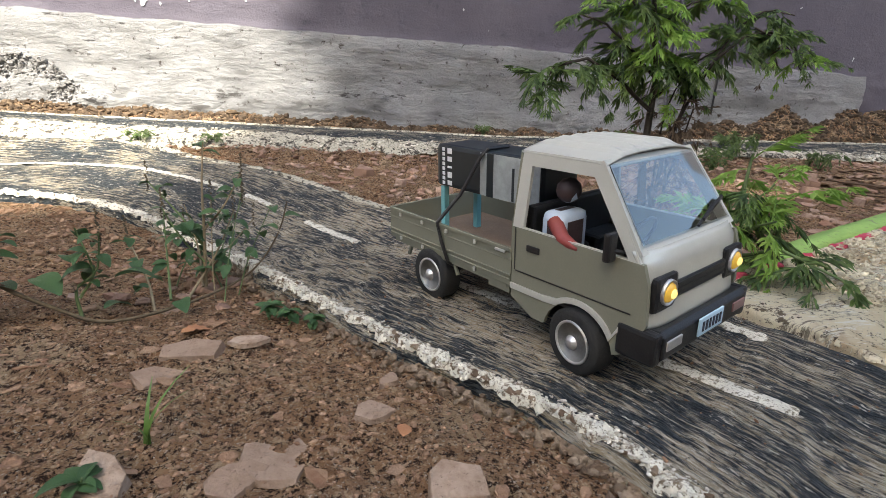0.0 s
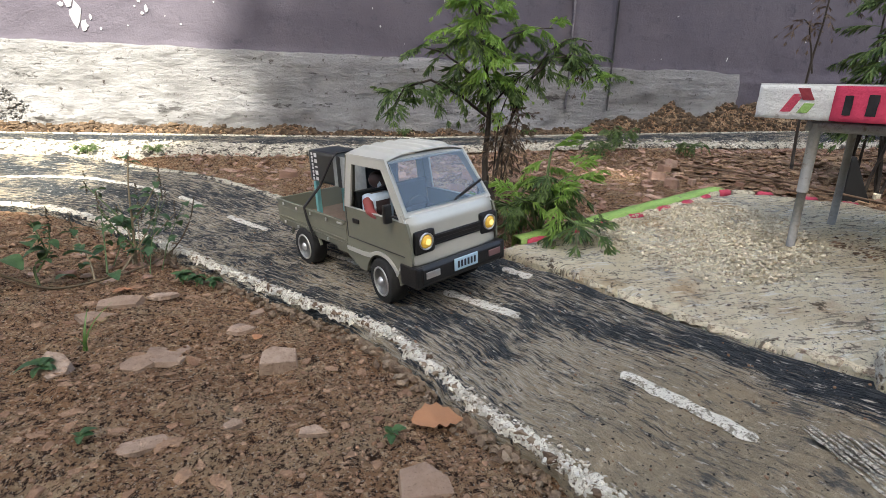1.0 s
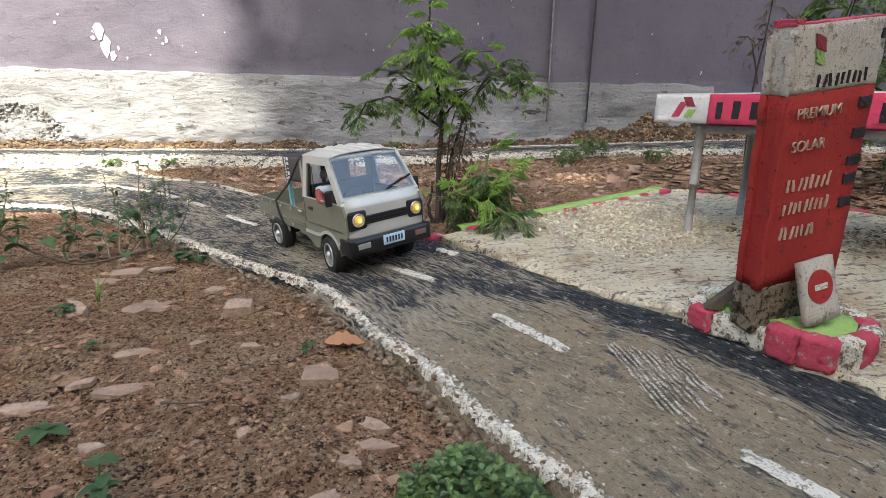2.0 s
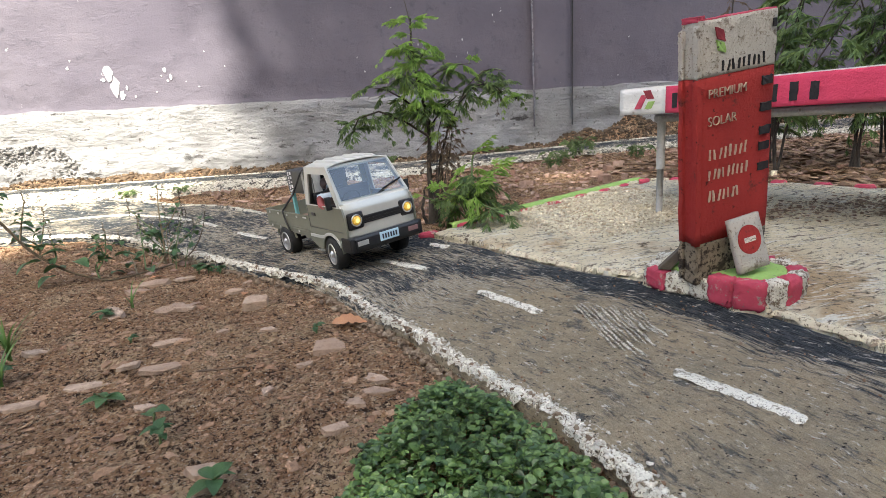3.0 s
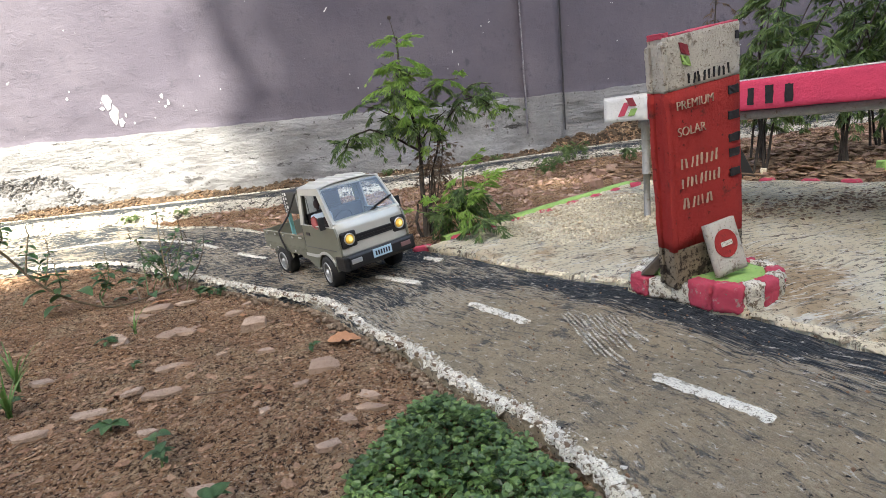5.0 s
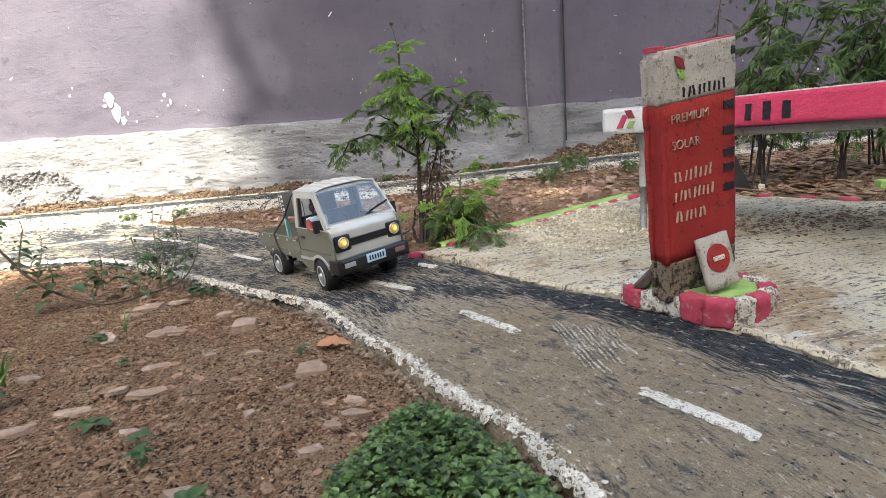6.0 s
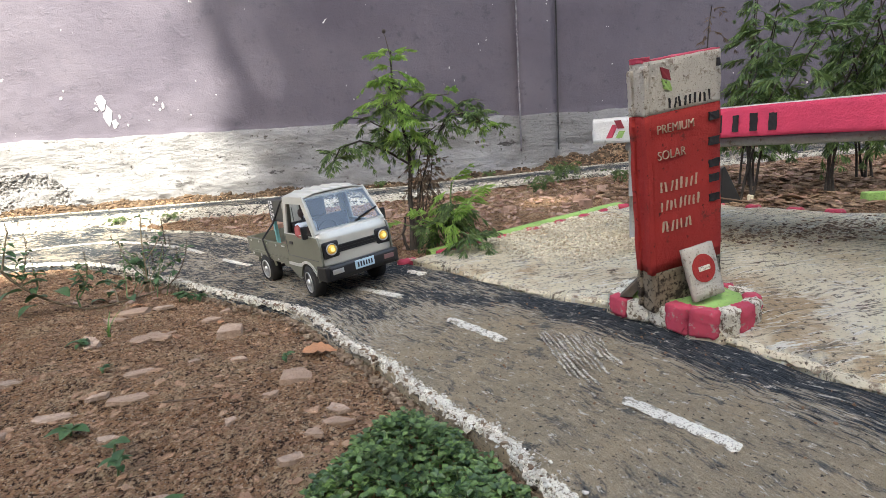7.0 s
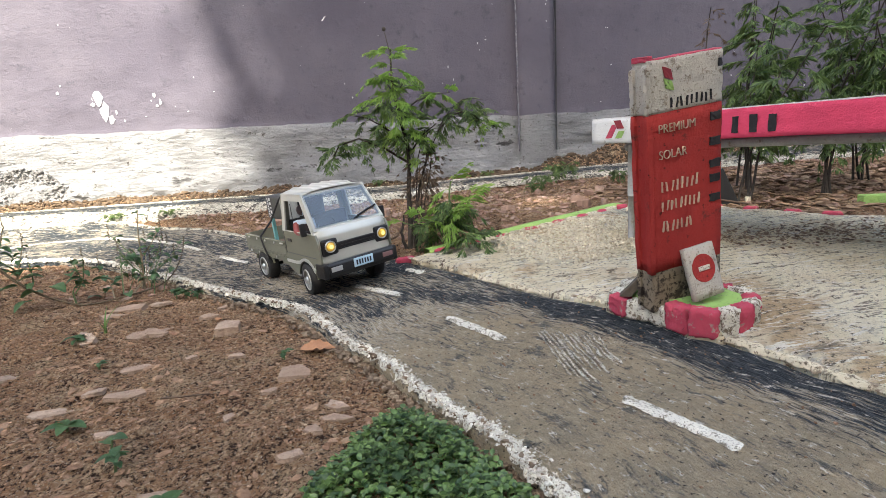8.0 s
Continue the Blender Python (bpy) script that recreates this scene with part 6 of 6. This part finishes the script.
def grass_tuft(x, y, n, length, seed, label):
    rng = random.Random(seed)
    t = thing("grass_tuft", pose(x, y, gz1(x, y)), label, "grass", "grass tufts")
    for k in range(n):
        a, b = rng.uniform(0, 6.28), rng.uniform(.15, .7)
        bm = bmesh.new()
        prev = None
        ln = length * rng.uniform(.6, 1.1)
        for j in range(6):
            q = j / 5
            r = ln * b * q * q
            c = Vector((r * math.cos(a), r * math.sin(a), ln * q * (1 - .25 * b * q)))
            w = .0016 * (1 - q) + .0002
            s = Vector((-math.sin(a), math.cos(a), 0)) * w
            now = (bm.verts.new(c - s), bm.verts.new(c + s))
            if prev:
                bm.faces.new((prev[0], prev[1], now[1], now[0]))
            prev = now
        part("blade", bm, GRASSY, t)
grass_tuft(-.425, .195, 4, .040, 1, "short bright green grass shoot in red soil")
grass_tuft(-.485, .075, 16, .05, 2, "tuft of thin green grass on the soil")
grass_tuft(-.46, .02, 12, .045, 3, "tuft of thin green grass on the soil")
grass_tuft(-.43, -.07, 10, .05, 4, "tuft of thin green grass on the soil")

def fallen(x, y, size, rot, tilt, seed):
    ob = new("fallen_leaf", DEAD[0])
    ob.matrix_world = Matrix.Translation((x, y, gz1(x, y) + .004)) @ Matrix.Rotation(radians(rot), 4, 'Z') @ Matrix.Rotation(radians(tilt), 4, 'X') @ Matrix.Diagonal((size, size * 1.0, size * .6, 1))
    tagged(ob, "curled orange-brown fallen leaf on the soil", "leaf", "fallen leaves")
fallen(-.190, .066, .034, 5, 6, 1)
fallen(-.445, .305, .020, 30, -6, 2)
fallen(-.30, .19, .012, 80, 10, 3)

# dense weed patch in the foreground
def weed_patch():
    """A mat of pairs of small round leaves: the topmost are parts of their own, the rest one undergrowth."""
    rng = np.random.RandomState(44)
    ring = np.array([(-.176, -.200), (-.166, -.165), (-.150, -.138), (-.136, -.112), (-.112, -.096), (-.092, -.094), (-.074, -.124), (-.056, -.160), (-.044, -.198), (-.034, -.240), (-.026, -.33), (-.20, -.33), (-.19, -.25)])
    t = thing("weed_patch", pose(0, 0, 0), "dense mat of small glossy round-leaved green weeds", "weeds")
    def leaf_shape(cup, wide, bend):
        rows = []
        for q, w in ((0, .06), (.18, .62), (.42, .98), (.66, .92), (.86, .55), (1.0, .10)):
            rows.append([(q, sgn * w * wide / 2, cup * w * abs(sgn) * .22 - bend * q * q) for sgn in (-1, -.5, 0, .5, 1)])
        return np.array(rows).reshape(-1, 3)
    shapes = [leaf_shape(c, w, b) for c, w, b in ((.6, .86, .10), (.9, .74, .25), (.3, .95, .18), (1.1, .80, .02), (.7, .68, .35))]
    lf = grid_faces(6, 5)
    n = 5200
    x, y = rng.uniform(-.21, -.02, n), rng.uniform(-.34, -.085, n)
    d = near(x, y, np.vstack([ring, ring[:1]]))
    edge = .010 * vnoise(x, y, .022, 4)
    ok = (inside(x, y, ring) & (d > edge)) | (d < np.minimum(edge, .006))
    x, y, d = x[ok], y[ok], d[ok]
    order = np.argsort(np.hypot(x + .11, y + .17))
    x, y, d = x[order], y[order], d[order]
    ground0 = lie(x, y) - .006
    high = (.019 * smooth(-.002, .03, d) + .004) * (1 + .45 * vnoise(x, y, .018, 3))
    stack = rng.rand(len(x)) ** .55
    verts, faces, tops = [], [], 0
    protos = []
    for shp in shapes:
        me = bpy.data.meshes.new("leaf")
        me.from_pydata([tuple(p) for p in shp], [], [tuple(map(int, f)) for f in lf])
        me.materials.append(COVER)
        me.polygons.foreach_set("use_smooth", np.ones(len(me.polygons), bool))
        protos.append(me)
    for k in range(len(x)):
        turn = rng.uniform(0, 2 * math.pi)
        for half in (0, 1, 2, 3):
            if half > 1 and rng.rand() < .25:
                continue
            size = rng.uniform(.0034, .0064) * (.8 if half > 1 else 1) * (.75 + .25 * stack[k])
            a = turn + math.pi * half + (math.pi / 2 if half > 1 else 0) + rng.uniform(-.3, .3)
            z = ground0[k] + high[k] * stack[k] + (.0022 if half > 1 else 0)
            m = Matrix.Translation((x[k], y[k], z)) @ Matrix.Rotation(a, 4, 'Z') @ Matrix.Rotation(rng.uniform(-.75, .15), 4, 'Y') @ Matrix.Rotation(rng.uniform(-.4, .4), 4, 'X') @ Matrix.Diagonal((size, size, size, 1))
            w = rng.randint(len(shapes))
            if stack[k] > .72 and tops < 290:
                ob = new("leaf", protos[w])
                ob.parent = t
                ob.matrix_local = m
                tops += 1
            else:
                q = np.array(m)
                b = 30 * len(verts)
                verts.append(shapes[w] @ q[:3, :3].T + q[:3, 3])
                faces.append(lf + b)
    under = from_arrays("undergrowth", np.concatenate(verts), np.concatenate(faces), COVER)
    under.parent = t
    under["kind"] = "stuff"
    under["label"] = "mass of small round green leaves"
    bm = bmesh.new()
    for k in range(0, len(x), 14):
        o = Vector((x[k], y[k], ground0[k] - .004))
        tube(bm, [o, o + Vector((rng.uniform(-.003, .003), rng.uniform(-.003, .003), high[k] * stack[k] + .004))], .0005, 4, False)
    part("stem", bm, STEM_GREEN, t)["kind"] = "stuff"
weed_patch()

# sticks
STICK = plain("dry_brown_wood", (.15, .095, .06), .9, 0, .4, 90, .0006)
def stick(path, r, label):
    t = thing("stick", pose(*path[0]), label, "stick", "loose sticks")
    o = Vector(path[0])
    pts = [Vector(p) - o for p in curve(path, 14)]
    part("wood", tube(bmesh.new(), pts, [r * (1.1 - .3 * k / 13) for k in range(14)], 7), STICK, t, "", True)
stick([(.50, .80, .066), (.545, .68, .066), (.575, .55, .060), (.60, .42, .052)], .0022, "long brown stick lying behind the forecourt")
stick([(.44, .70, .058), (.53, .62, .060), (.62, .60, .058)], .0016, "brown twig lying on the rubble")
stick([(-.288, -.030, -.002), (-.27, -.036, .0), (-.25, -.034, -.001)], .0008, "thin dark twig lying on the soil")
stick([(.02, .93, .048), (.08, .945, .05), (.14, .935, .05)], .0018, "pale twig lying among rubble")
stick([(-.10, .52, .024), (-.06, .50, .030), (-.04, .53, .05)], .002, "thin dead twig beside the sapling")
# green board far behind the canopy
board = thing("green_block", pose(.80, .352, gz1(.80, .352), 0, 0, -20), "small bright green painted block on the soil", "block")
part("block", box(bmesh.new(), (0, 0, .008), (.05, .02, .016), .002), GREEN, board)
stone(.089, .069, .022, .010, .004, -15, 150, (0, 0), RUBBLE, "small reddish shard lying on the forecourt edge", .014)
wedge2 = thing("plastic_wedge", pose(.61, .50, gz1(.61, .50), 0, 0, -30), "black plastic wedge standing on the soil behind the canopy", "plastic part")
part("wedge_body", prism(bmesh.new(), [(-.012, 0), (.028, 0), (.022, .012), (-.006, .075), (-.012, .07)], -.012, .012, .002), BLACK, wedge2)
stone(.655, .49, .020, .016, .016, 15, 151, (0, 0), PEBBLE, "small white stone lying on the leaf litter")
# scraped marks in the road paint
SCRAPE = whitewash("scraped_cement", (.56, .51, .42), (.24, .21, .17), .51, 160)
for k in range(13):
    a = np.array((.036 + .0037 * k, .006 - .0028 * k + .004 * (k % 3)))
    b = np.array((.030 + .0040 * k, -.088 + .003 * k - .010 * (k % 4)))
    line = np.linspace(a, b, 50)
    line[:, 0] += .0007 * np.sin(np.linspace(0, 5 + k, 50))
    tagged(paint_line("trim", line, .0021, .0046, SCRAPE, 20 + k, True, .9, .0005, None, .0003), "raked scrape of bare cement in the road paint", "road marking", "raked scrapes", "structure")
# coarse lumps of limewash that make up the rim
LIME = stone_material("lime_lumps", (.55, .51, .43), (.84, .81, .73), (.46, .40, .31))
k = rs.randint(130, 612, 4200)
x, y = ROAD_L[k, 0] + .003 + .0034 * rs.randn(len(k)), ROAD_L[k, 1] + .003 + .0034 * rs.randn(len(k))
scatter("rim_lumps", x, y, lie(x, y) + .0045, .0010 + .0026 * rs.rand(len(k)) ** 2, .5, LIME, 41, "rough lumps of white limewash along the road rim", "rubble")
k = rs.randint(0, 255, 2600)
x, y = shoulder[k, 0] + .015 * rs.randn(len(k)), shoulder[k, 1] + .013 * rs.randn(len(k))
scatter("shoulder_lumps", x, y, lie(x, y) + .005, .002 + .006 * rs.rand(len(k)) ** 2, .5, LIME, 43, "rough lumps of cream limewash on the far shoulder", "rubble")
# grit on the road
x, y = rs.uniform(-.35, .32, 2600), rs.uniform(-.4, .7, 2600)
ok = inside(x, y, ROAD_RING)
x, y = x[ok], y[ok]
scatter("road_grit", x, y, lie(x, y) + .0034, .0008 + .0022 * rs.rand(len(x)) ** 3, .7, CLOD, 45, "scattered grit and dry crumbs on the road", "grit")
# flakes of paint missing from the wall
def wall_y(x, z):
    low = smooth(.31, .27, z)
    return 1.275 - .004 * fbm(x, z * 2.2, .09, 4, 2) * low - .004 * vnoise(x, z, .35, 3) - .0015 * fbm(x, z, .05, 2, 4) - .006 * low
FLAKE = plain("bare_plaster", (.46, .455, .46), .85, 0, .1, 60, .0003)
def flake(x, z, w, h, seed):
    rng = random.Random(seed)
    n = 11
    pts = [(x + w / 2 * math.cos(a) * rng.uniform(.55, 1.1), z + h / 2 * math.sin(a) * rng.uniform(.55, 1.1)) for a in (2 * math.pi * k / n for k in range(n))]
    bm = bmesh.new()
    c = bm.verts.new((x, float(wall_y(x, z)) - .0026, z))
    vs = [bm.verts.new((px, float(wall_y(px, pz)) - .0022, pz)) for px, pz in pts]
    for i in range(n):
        bm.faces.new((c, vs[(i + 1) % n], vs[i]))
    part("flake", bm, FLAKE, wall_north, "bare white patch where paint has flaked off")
for k, (x, z, w, h) in enumerate(((-.845, .395, .028, .05), (-.83, .355, .03, .06), (-.815, .33, .018, .03), (-.86, .375, .014, .012), (-.80, .35, .008, .014), (-.69, .395, .010, .016), (-.675, .375, .008, .02), (-.685, .365, .010, .008), (-.70, .38, .006, .006),
                                   (-.60, .345, .006, .005), (-.95, .41, .008, .012), (-.94, .43, .006, .006), (-.78, .325, .006, .008), (-.52, .40, .004, .005), (-.72, .335, .006, .004), (-.11, .367, .005, .007), (-.13, .41, .003, .006), (.06, .44, .004, .010), (.075, .43, .003, .008), (.20, .45, .004, .011), (.215, .41, .003, .009), (.18, .40, .003, .005), (.30, .52, .003, .010), (.305, .50, .002, .007))):
    flake(x, z, w, h, k)
